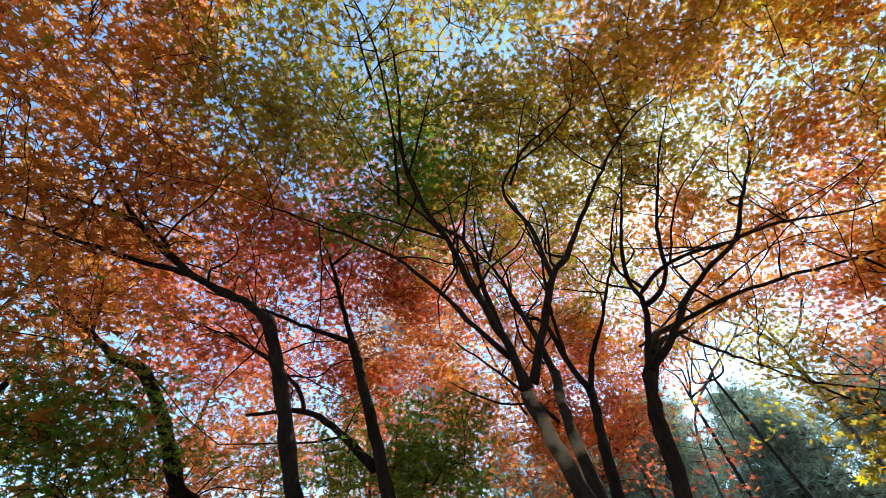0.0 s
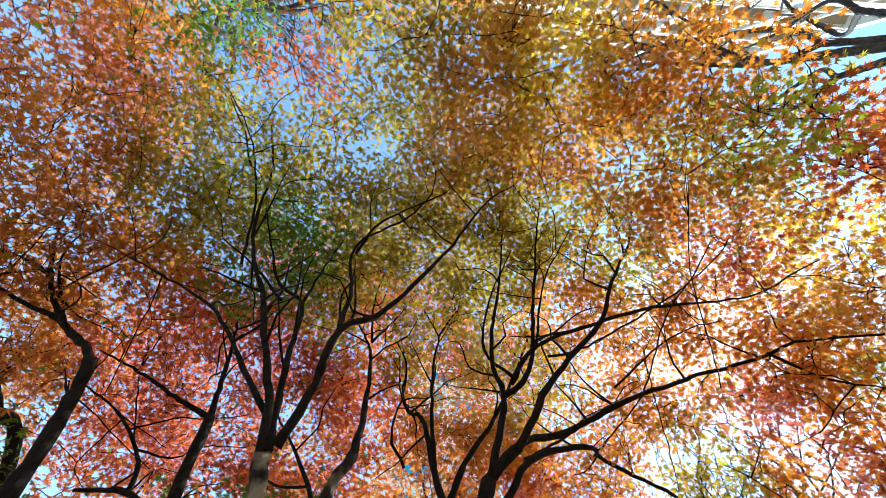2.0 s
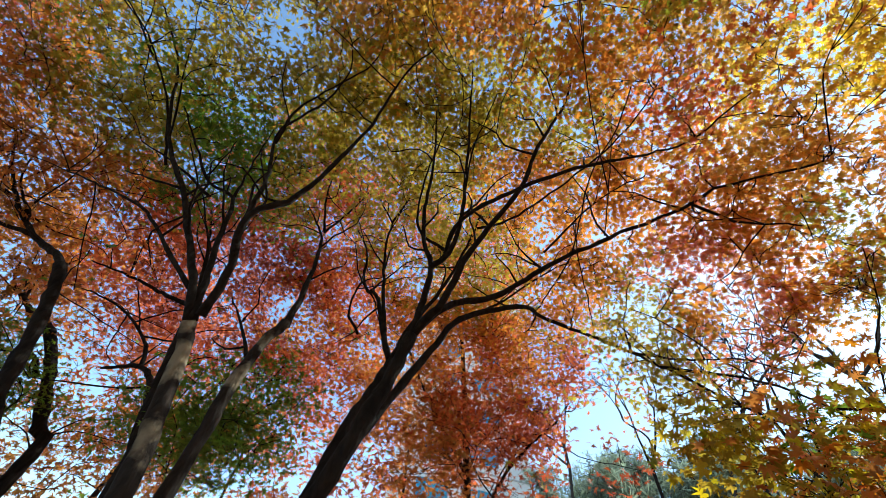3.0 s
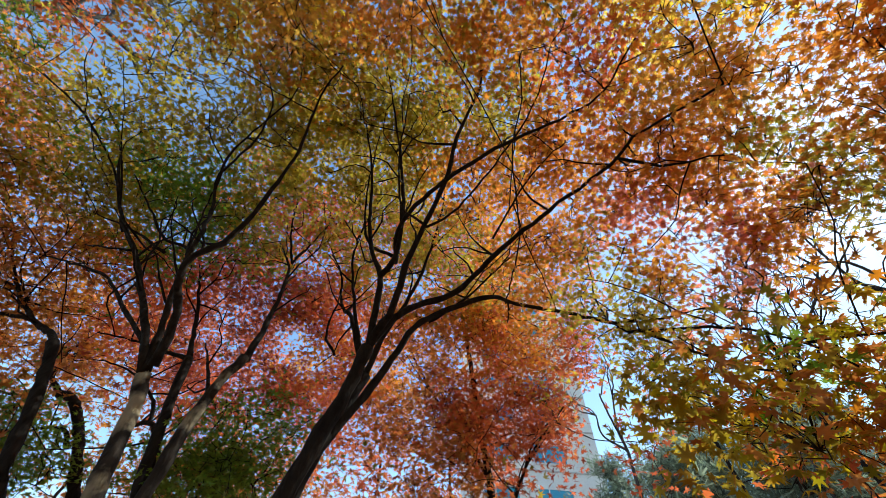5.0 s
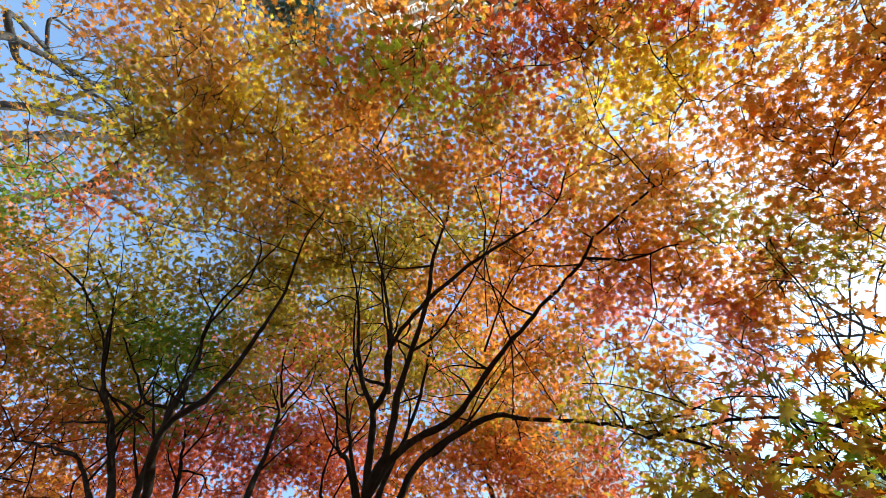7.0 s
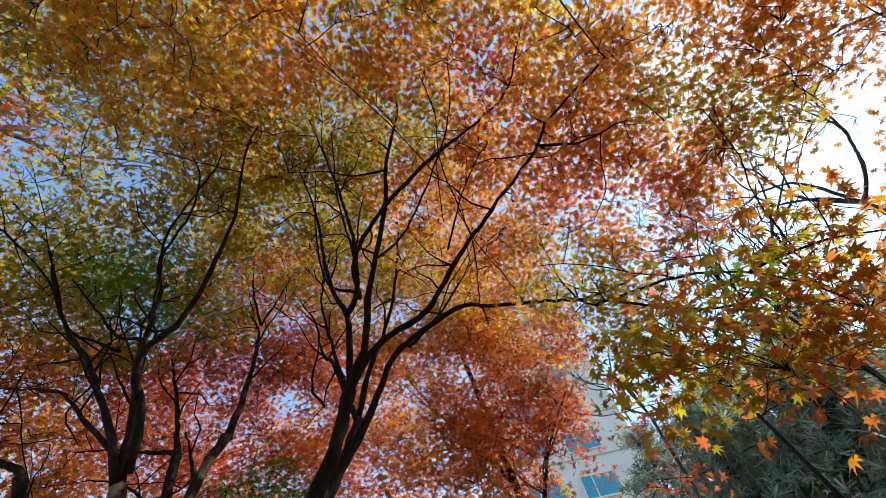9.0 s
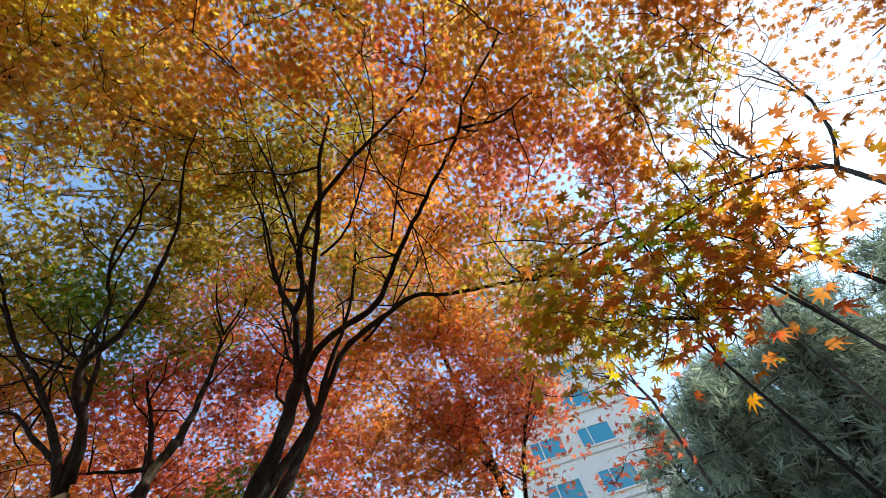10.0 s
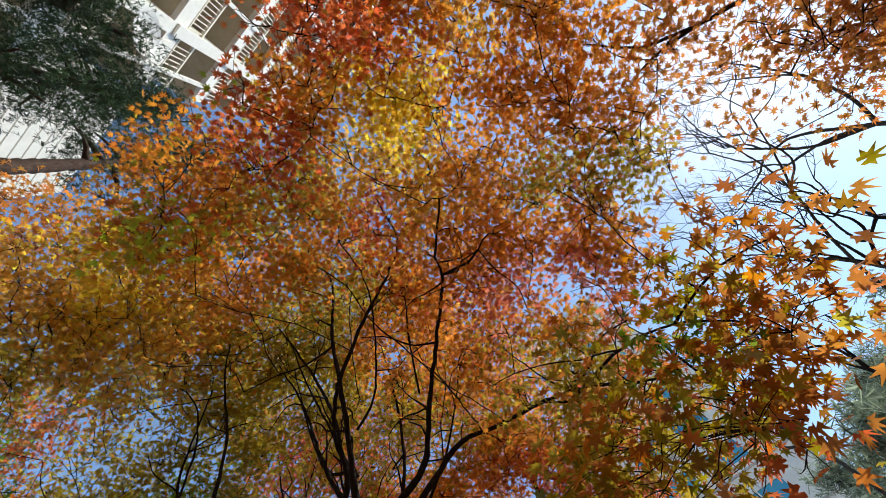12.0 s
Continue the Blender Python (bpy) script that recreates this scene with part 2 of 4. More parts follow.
CLUMPS["middle"] = [("gold", -0.54, -0.26, 3.34, 0.27, 10), ("orange", -0.24, -0.04, 3.49, 0.27, 20), ("orange", 0.10, 0.21, 3.61, 0.29, 69), ("red", 0.44, 0.45, 3.56, 0.30, 34), ("gold", 0.69, 0.61, 3.33, 0.29, 26), ("olive", -0.58, 0.28, 4.09, 0.37, 114), ("olive", -0.08, 0.57, 3.86, 0.33, 97), ("orange", 0.32, 0.77, 3.58, 0.31, 81), ("orange", 0.59, 0.87, 3.26, 0.29, 70), ("orange", -0.32, 0.97, 3.83, 0.35, 115), ("orange", 0.15, 1.11, 3.50, 0.32, 93), ("pink", 0.48, 1.20, 3.23, 0.31, 39), ("pink", 0.74, 1.29, 3.06, 0.33, 4), ("orange", -0.06, 1.56, 3.41, 0.35, 100), ("olive", 0.33, 1.56, 3.12, 0.33, 46), ("olive", 0.15, 2.00, 3.00, 0.37, 4), ("orange", 0.90, 0.75, 3.18, 0.31, 9), ("orange", 1.00, 0.81, 3.00, 0.31, 10), ("orange", 0.81, 0.98, 3.09, 0.31, 9), ("gold", -1.02, -0.52, 3.56, 0.30, 62), ("yellow", -0.57, -0.54, 3.63, 0.31, 76), ("yellow", -0.74, -0.46, 3.71, 0.31, 13), ("gold", -0.90, -0.41, 3.71, 0.31, 32), ("yellow", -0.74, -0.60, 3.62, 0.31, 12), ("orange", -0.12, -0.49, 3.61, 0.32, 99), ("orange", 0.27, -0.46, 3.52, 0.20, 21), ("orange", -1.14, -0.16, 4.13, 0.38, 73), ("orange", -0.52, -0.14, 4.08, 0.37, 96), ("olive", 0.02, -0.12, 3.91, 0.37, 84), ("olive", 0.42, -0.10, 3.67, 0.37, 13), ("gold", 0.80, 0.02, 3.16, 0.37, 14), ("gold", 0.69, 0.37, 3.11, 0.35, 8), ("gold", -0.79, -0.81, 3.50, 0.30, 72), ("olive", -1.22, -0.82, 3.57, 0.32, 35), ("red", 1.05, -0.17, 3.22, 0.19, 34), ("red", 1.13, -0.04, 3.17, 0.18, 10), ("orange", 1.22, 0.12, 3.17, 0.18, 23), ("gold", 1.34, 0.31, 3.14, 0.18, 17), ("orange", 1.46, 0.55, 3.07, 0.18, 32), ("orange", 1.55, 0.74, 2.97, 0.19, 20), ("red", 0.53, -0.13, 3.19, 0.19, 30), ("orange", 0.76, -0.10, 3.27, 0.19, 28), ("yellow", 0.83, 0.06, 3.30, 0.19, 26), ("yellow", 1.02, 0.24, 3.29, 0.19, 37), ("orange", 1.16, 0.52, 3.25, 0.19, 40), ("orange", 1.31, 0.76, 3.15, 0.19, 37), ("orange", 1.44, 0.95, 3.03, 0.19, 25), ("red", 0.25, -0.26, 3.03, 0.14, 2), ("orange", 0.25, -0.19, 3.18, 0.20, 11), ("olive", 0.34, -0.09, 3.55, 0.23, 16), ("gold", 0.57, 0.17, 3.67, 0.23, 43), ("yellow", 0.77, 0.43, 3.74, 0.24, 42), ("orange", 0.95, 0.77, 3.61, 0.23, 39), ("olive", 1.10, 1.05, 3.37, 0.22, 43), ("olive", 1.23, 1.19, 3.06, 0.20, 46), ("olive", -0.02, -0.34, 3.02, 0.16, 2), ("lime", 0.03, -0.24, 2.94, 0.15, 4), ("lime", 0.02, -0.20, 2.96, 0.15, 3), ("olive", -0.01, -0.12, 3.24, 0.16, 4), ("orange", 0.79, 1.19, 3.21, 0.21, 32), ("orange", 0.95, 1.33, 3.04, 0.20, 43), ("orange", -0.09, -0.18, 3.12, 0.16, 3), ("orange", 0.51, 1.36, 3.02, 0.20, 24), ("pink", 0.70, 1.50, 2.92, 0.20, 27), ("olive", 0.19, 1.50, 2.99, 0.21, 6), ("olive", 0.33, 1.64, 2.81, 0.21, 29), ("orange", 1.28, 0.02, 3.01, 0.17, 26), ("gold", 1.46, 0.28, 2.95, 0.17, 21), ("red", 1.21, -0.17, 3.05, 0.18, 13), ("orange", 1.60, 0.52, 2.92, 0.18, 19)]
CLUMPS["twin"] = [("olive", -0.90, 0.68, 4.04, 0.39, 169), ("olive", -1.35, 1.25, 4.03, 0.44, 98), ("olive", -0.66, 1.55, 3.85, 0.40, 83), ("orange", -0.40, 2.59, 3.69, 0.49, 179), ("red", -0.69, 2.88, 3.17, 0.49, 256)]
CLUMPS["back"] = [("red", -3.34, 0.93, 3.88, 0.62, 85), ("crimson", -2.88, 1.58, 4.13, 0.61, 255), ("red", -2.06, 2.11, 4.12, 0.56, 234), ("orange", -1.09, 2.27, 3.78, 0.48, 175), ("crimson", -3.74, 1.50, 3.42, 0.66, 23), ("crimson", -3.28, 2.19, 3.61, 0.65, 103), ("red", -2.61, 2.87, 3.73, 0.64, 295), ("rust", -1.55, 3.01, 3.48, 0.56, 194)]
CLUMPS["far_left"] = [("rust", -4.00, -0.08, 3.47, 0.73, 181), ("rust", -4.42, 0.41, 3.11, 0.78, 132), ("rust", -4.01, 0.89, 3.22, 0.69, 21), ("rust", -3.61, 0.37, 3.60, 0.65, 28), ("rust", -1.38, -1.78, 4.83, 0.59, 104), ("rust", -1.26, -1.43, 4.75, 0.54, 13), ("rust", -1.60, -1.62, 4.78, 0.59, 16), ("rust", -4.98, 1.00, 3.65, 0.52, 12), ("orange", -4.74, 1.19, 3.82, 0.49, 128), ("red", -4.42, 1.39, 4.01, 0.48, 39), ("red", -4.00, 1.60, 4.20, 0.46, 68), ("red", -3.47, 1.81, 4.37, 0.45, 16), ("red", -2.81, 1.96, 4.49, 0.45, 13), ("orange", -2.08, 2.04, 4.52, 0.45, 9), ("rust", -5.16, 1.55, 3.36, 0.55, 16), ("rust", -4.91, 1.78, 3.50, 0.53, 13), ("red", -4.57, 2.03, 3.65, 0.51, 17), ("red", -4.12, 2.29, 3.80, 0.50, 109), ("red", -3.56, 2.53, 3.93, 0.49, 11), ("orange", -2.88, 2.72, 4.02, 0.48, 15), ("orange", -2.13, 2.81, 4.03, 0.48, 19), ("rust", -4.47, 2.42, 3.12, 0.51, 12), ("rust", -4.17, 2.90, 3.31, 0.53, 52), ("rust", -3.59, 3.16, 3.38, 0.52, 46), ("rust", -4.39, 2.62, 2.77, 0.51, 49), ("rust", -4.08, 3.10, 2.90, 0.53, 63)]
CLUMPS["slope"] = [("orange", -1.78, 0.73, 5.28, 0.60, 32), ("orange", -0.97, 1.36, 5.41, 0.60, 34), ("red", -2.56, 1.03, 4.70, 0.61, 177), ("red", -1.77, 1.63, 4.78, 0.57, 153), ("red", -0.89, 2.08, 4.61, 0.54, 137), ("pink", -0.09, 2.25, 4.20, 0.50, 23), ("red", -0.59, 2.69, 3.91, 0.52, 88), ("red", 0.08, 2.68, 3.57, 0.50, 16), ("red", -0.86, 2.61, 3.05, 0.45, 18), ("rust", -1.04, 2.61, 2.78, 0.44, 42), ("crimson", -0.14, 2.69, 2.62, 0.44, 14), ("crimson", 0.03, 2.45, 2.90, 0.42, 6), ("rust", -1.56, 2.92, 3.01, 0.52, 54), ("red", -2.61, 3.15, 3.27, 0.64, 24)]
CLUMPS["near"] = [("rust", 1.00, 1.26, 2.66, 0.15, 8), ("rust", 1.06, 1.32, 2.50, 0.14, 5), ("rust", 1.09, 1.34, 2.37, 0.14, 8), ("rust", 0.77, 1.38, 2.65, 0.15, 8), ("olive", 0.88, 1.39, 2.55, 0.15, 8), ("rust", 0.87, 1.41, 2.45, 0.14, 8), ("olive", 0.99, 1.41, 2.42, 0.15, 8), ("rust", 0.93, 1.42, 2.32, 0.14, 8), ("rust", 0.95, 1.46, 2.26, 0.14, 8), ("rust", 0.58, 1.48, 2.54, 0.15, 8), ("green", 0.71, 1.46, 2.48, 0.15, 8), ("olive", 0.68, 1.52, 2.40, 0.15, 8), ("olive", 0.83, 1.48, 2.36, 0.15, 8), ("rust", 0.79, 1.48, 2.26, 0.14, 8), ("olive", 0.37, 1.55, 2.49, 0.16, 12), ("olive", 0.50, 1.60, 2.35, 0.15, 12), ("olive", 0.63, 1.56, 2.23, 0.15, 11), ("rust", 0.82, 1.50, 2.22, 0.14, 8), ("rust", 0.78, 1.52, 2.19, 0.15, 5), ("olive", 0.35, 1.64, 2.35, 0.16, 9), ("red", 0.65, 1.64, 2.18, 0.16, 6), ("olive", 0.45, 1.16, 2.34, 0.15, 9), ("olive", 0.31, 1.29, 2.31, 0.16, 9), ("rust", 0.39, 1.19, 2.21, 0.15, 8), ("olive", 0.27, 1.31, 2.41, 0.16, 6), ("olive", 0.29, 1.29, 2.19, 0.15, 9)]
CLUMPS["side"] = [("rust", 1.79, 1.02, 2.99, 0.15, 7), ("rust", 1.85, 1.14, 2.87, 0.16, 10), ("rust", 1.86, 1.22, 2.71, 0.16, 10), ("rust", 1.88, 1.33, 2.61, 0.16, 15), ("rust", 1.61, 1.11, 3.06, 0.15, 6), ("rust", 1.66, 1.43, 2.71, 0.16, 3), ("rust", 1.79, 1.45, 2.57, 0.17, 8), ("rust", 1.88, 1.37, 2.55, 0.17, 12), ("rust", 1.95, 1.02, 2.85, 0.16, 14), ("rust", 2.00, 1.19, 2.69, 0.17, 15), ("rust", 1.87, 0.82, 3.01, 0.15, 10)]
CLUMPS["bending"] = [("rust", -4.16, -0.38, 3.97, 0.41, 4), ("rust", -3.88, -0.35, 4.06, 0.38, 7), ("orange", -3.57, -0.32, 4.15, 0.35, 6), ("orange", -4.28, -0.03, 3.79, 0.41, 8), ("orange", -4.00, 0.02, 3.89, 0.38, 10), ("orange", -3.69, 0.07, 3.98, 0.35, 17), ("olive", -3.22, 0.05, 3.88, 0.30, 27), ("orange", -4.52, 0.40, 3.68, 0.44, 14), ("orange", -4.24, 0.48, 3.79, 0.41, 11), ("orange", -3.91, 0.56, 3.89, 0.38, 20), ("orange", -3.52, 0.64, 3.99, 0.36, 73)]
CLUMPS["young"] = [("green", -4.07, 1.07, 2.54, 0.37, 94), ("green", -3.89, 1.23, 2.60, 0.35, 91), ("green", -2.55, 1.66, 2.71, 0.29, 26), ("green", -2.12, 1.71, 2.71, 0.29, 74), ("green", -3.94, 1.13, 2.33, 0.35, 107), ("green", -3.84, 1.37, 2.39, 0.35, 14), ("green", -3.16, 2.35, 2.64, 0.39, 51), ("green", -2.51, 1.66, 2.42, 0.28, 68), ("green", -2.13, 1.70, 2.41, 0.28, 103)]
SPOT_P = np.array([c[1:4] for k in CLUMPS for c in CLUMPS[k]])
SPOT_C = np.array([HUE[c[0]] for k in CLUMPS for c in CLUMPS[k]])


def canopy_colour(p):
    """The colour of the leaves at places p: that of a near spot, unevenly mixed."""
    d = ((p[:, None, :] - SPOT_P[None]) ** 2).sum(2)
    d = d * rng.uniform(0.2, 2.0, d.shape) + 0.015
    return SPOT_C[d.argmin(1)]


def sprays(centres, spread, per, thick=0.035, size=(0.026, 0.042), tilt=0.55, colour=canopy_colour, own=None):
    """Leaves in flat sprays round the centres. Returns the arrays for leaf_mesh."""
    n = len(centres)
    k = rng.poisson(per, n).clip(3)
    idx = np.repeat(np.arange(n), k)
    m = len(idx)
    tone = colour(centres) if own is None else np.tile(np.array(own), (n, 1)) * rng.uniform(0.7, 1.3, (n, 1))
    rank = np.concatenate([np.arange(q) for q in k])
    r = spread * np.sqrt((rank + 0.5) / k[idx]) * rng.uniform(0.9, 1.1, m)
    a = 2.4 * rank + rng.uniform(0, 2 * np.pi, n)[idx] + rng.normal(0, 0.15, m)
    flat = rng.normal(0, 0.25, (n, 2))[idx]
    off = np.stack([r * np.cos(a), r * np.sin(a), rng.normal(0, thick, m)], 1)
    off[:, 2] += 0.03 + flat[:, 0] * off[:, 0] + flat[:, 1] * off[:, 1] - 0.25 * r * r / spread
    tips = off * (1, 1, 0) + rng.normal(0, 0.06, (m, 3)) + (0, 0, -0.03)
    ups = np.array([0, 0, 1.0]) + rng.normal(0, tilt, (m, 3))
    col = tone[idx] * rng.uniform(0.6, 1.3, (m, 1)) * (1 + rng.normal(0, 0.10, (m, 3)))
    stray = rng.uniform(0, 1, m) < 0.38
    col[stray] = canopy_colour((centres[idx] + off)[stray]) if own is None else col[stray] * 0.7
    return centres[idx] + off, tips, ups, rng.uniform(*size, m), col.clip(0.004, 0.9)


def limb(tree, name, points, r0, r1, mat, sides=9, label=""):
    """A trunk or limb as a part of a tree. Returns its line."""
    line = spline(points, 0.05)
    line[1:-1] += rng.normal(0, 0.0025, (len(line) - 2, 3))
    w = Wood()
    w.tube(line, knobbly(line, r0, r1), sides)
    under(tree, name, w.mesh(name, mat), label)
    return np.c_[line, knobbly(line, r0, r1, 0.0)]


def reach(wood, lines, target, thin=0.0026):
    """A branch from the nearest fitting place on the lines to the target. Returns its line."""
    d = np.linalg.norm(lines[:, :3] - target, axis=1) + 0.9 * np.maximum(0, lines[:, 2] - target[2] + 0.12)
    start = lines[d.argmin()]
    gap = target - start[:3]
    length = np.linalg.norm(gap)
    mid1 = start[:3] + gap * 0.35 + rng.normal(0, 0.05, 3) * length + (0, 0, 0.10 * length)
    mid2 = start[:3] + gap * 0.7 + rng.normal(0, 0.05, 3) * length + (0, 0, 0.06 * length)
    line = spline([start[:3], mid1, mid2, target], 0.12)
    r0 = min(start[3] * 0.75, 0.0030 + 0.007 * length)
    rad = np.linspace(max(r0, thin), thin * 0.6, len(line))
    wood.tube(line, rad, 4)
    return np.c_[line, rad]


def twiglets(wood, centre, root, spread, n=3):
    """Fine twigs that carry a spray."""
    for _ in range(n):
        a = rng.uniform(0, 2 * np.pi)
        end = centre + np.array([math.cos(a), math.sin(a), rng.normal(0, 0.2)]) * spread * rng.uniform(0.5, 0.95)
        mid = (root + end) / 2 + rng.normal(0, 0.03, 3)
        wood.tube(spline([root, mid, end], 0.2), np.linspace(0.0020, 0.0009, len(spline([root, mid, end], 0.2))), 3)


def crown(tree, lines, targets, spread, per, size=(0.026, 0.042), shape=(LEAF_P, LEAF_F), mat=BARK, own=None, thick=0.035, twig=True):
    """Branches out to the targets, fine twigs, and the leaves on them."""
    wood = Wood()
    lines = np.concatenate(lines)
    order = np.argsort(np.linalg.norm(targets[:, None] - lines[None, ::6, :3], axis=2).min(1))
    for t in targets[order][::3]:
        made = reach(wood, lines, t, 0.0026 if twig else 0.005)
        if twig:
            twiglets(wood, t, made[-3][:3], spread)
        lines = np.concatenate([lines, made[3:]])
    if len(wood.v):
        under(tree, "twig_layer", wood.mesh("twig_layer", mat), "thin dark twigs", "stuff")
    under(tree, "crown", leaf_mesh("crown", *sprays(targets, spread, per, thick, size, own=own), LEAF, shape), "", "stuff")


def single_leaves(tree, centres, spread, per, size, most):
    """Large near leaves, each a part of its own; alike ones share a mesh."""
    kinds = {}
    places, tips, ups, sizes, cols = sprays(centres, spread, per, 0.05, size, 0.5)
    for k in rng.permutation(len(places))[:most]:
        tone = tuple(np.round(cols[k] * 12) / 12 + 0.01)
        if tone not in kinds:
            kinds[tone] = leaf_mesh("leaf", np.zeros((1, 3)), np.array([[0, 1.0, 0]]), np.array([[0, 0, 1.0]]), np.ones(1), np.array([tone]), LEAF)
        y = Vector(tips[k]).normalized()
        x = y.cross(Vector(ups[k])).normalized()
        turn = Matrix((x, y, x.cross(y))).transposed().to_4x4()
        ob = under(tree, "leaf", kinds[tone])
        ob.matrix_local = Matrix.Translation(Vector(places[k])) @ turn @ Matrix.Scale(float(sizes[k]), 4)


def puff(c, r, n):
    """n places in an uneven, flattened ball, more of them towards its skin."""
    v = rng.normal(0, 1, (n, 3))
    v /= np.linalg.norm(v, axis=1)[:, None]
    return np.array(c) + v * np.array(r) * rng.uniform(0.35, 1.0, (n, 1)) ** 0.6


# ---- ground ----
def ground_height(x, y):
    s = x * 0.35 + y
    return 0.06 * math.sin(x * 0.7) * math.sin(y * 0.6) + (0.27 * max(0.0, min(s - 3.0, 25.0)) if s > 3 else 0.04 * max(-3.0, min(0.0, s)))


def build_ground():
    xs = np.concatenate([np.linspace(-400, -40, 10), np.linspace(-36, 36, 73), np.linspace(40, 400, 10)])
    verts = [(x, y, ground_height(x, y) + 0.03 * noise.noise(Vector((x * 1.7, y * 1.7, 0)))) for y in xs for x in xs]
    n = len(xs)
    faces = [(j * n + i, j * n + i + 1, (j + 1) * n + i + 1, (j + 1) * n + i) for j in range(n - 1) for i in range(n - 1)]
    ob = new("ground", mesh_of("ground", verts, faces, GROUND, True))
    tagged(ob, "sloping woodland ground covered in brown fallen leaves", "ground", kind="structure")
    n = 2500
    p = np.c_[rng.uniform(-7, 7, n), rng.uniform(-5, 7, n), np.zeros(n)]
    p[:, 2] = [ground_height(a, b) + 0.025 for a, b, _ in p]
    tips = rng.normal(0, 1, (n, 3)) * (1, 1, 0.15)
    ups = np.array([0, 0, 1.0]) + rng.normal(0, 0.2, (n, 3))
    pal = np.array([HUE["orange"], HUE["rust"], HUE["red"], HUE["gold"]])[rng.integers(0, 4, n)] * 0.7
    litter = new("fallen_leaves", leaf_mesh("fallen_leaves", p, tips, ups, rng.uniform(0.03, 0.05, n), pal, LEAF, (FAR_P, FAR_F)))
    tagged(litter, "orange and red fallen maple leaves lying on the ground", "leaves", kind="stuff")


build_ground()


def base_at(x, y):
    return (x, y, ground_height(x, y) - 0.05)


# ---- the maples overhead ----
def strewn(name):
    """Places for the sprays of one tree: through its clumps, thinned out unevenly."""
    groups = []
    for hue, x, y, z, r, n in CLUMPS[name]:
        v = rng.uniform(-1, 1, (n, 3)) * (r, r, 0.42 * r + 0.05)
        groups.append(np.array((x, y, z)) + v)
    p = np.concatenate(groups)
    f = np.array([noise.noise(Vector(q * 2.6)) for q in p])
    return p[f < 0.42]


def side_twigs(tree, lines, count, length):
    """Thin branches that leave the limbs and run out below the leaves."""
    stock = np.concatenate([l[len(l) // 4:] for l in lines[1:]])
    for k in range(count):
        s = stock[rng.integers(len(stock))]
        ahead = rng.normal(0, 0.55, 3) + (0, 0, 0.55)
        e = s[:3] + ahead / np.linalg.norm(ahead) * length * rng.uniform(0.5, 1.2)
        m1, m2 = s[:3] * 0.66 + e * 0.34 + rng.normal(0, 0.04, 3) * length, s[:3] * 0.33 + e * 0.67 + rng.normal(0, 0.05, 3) * length
        r = min(0.0075, s[3] * 0.7)
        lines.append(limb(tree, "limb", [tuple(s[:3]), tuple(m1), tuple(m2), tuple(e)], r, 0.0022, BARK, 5))


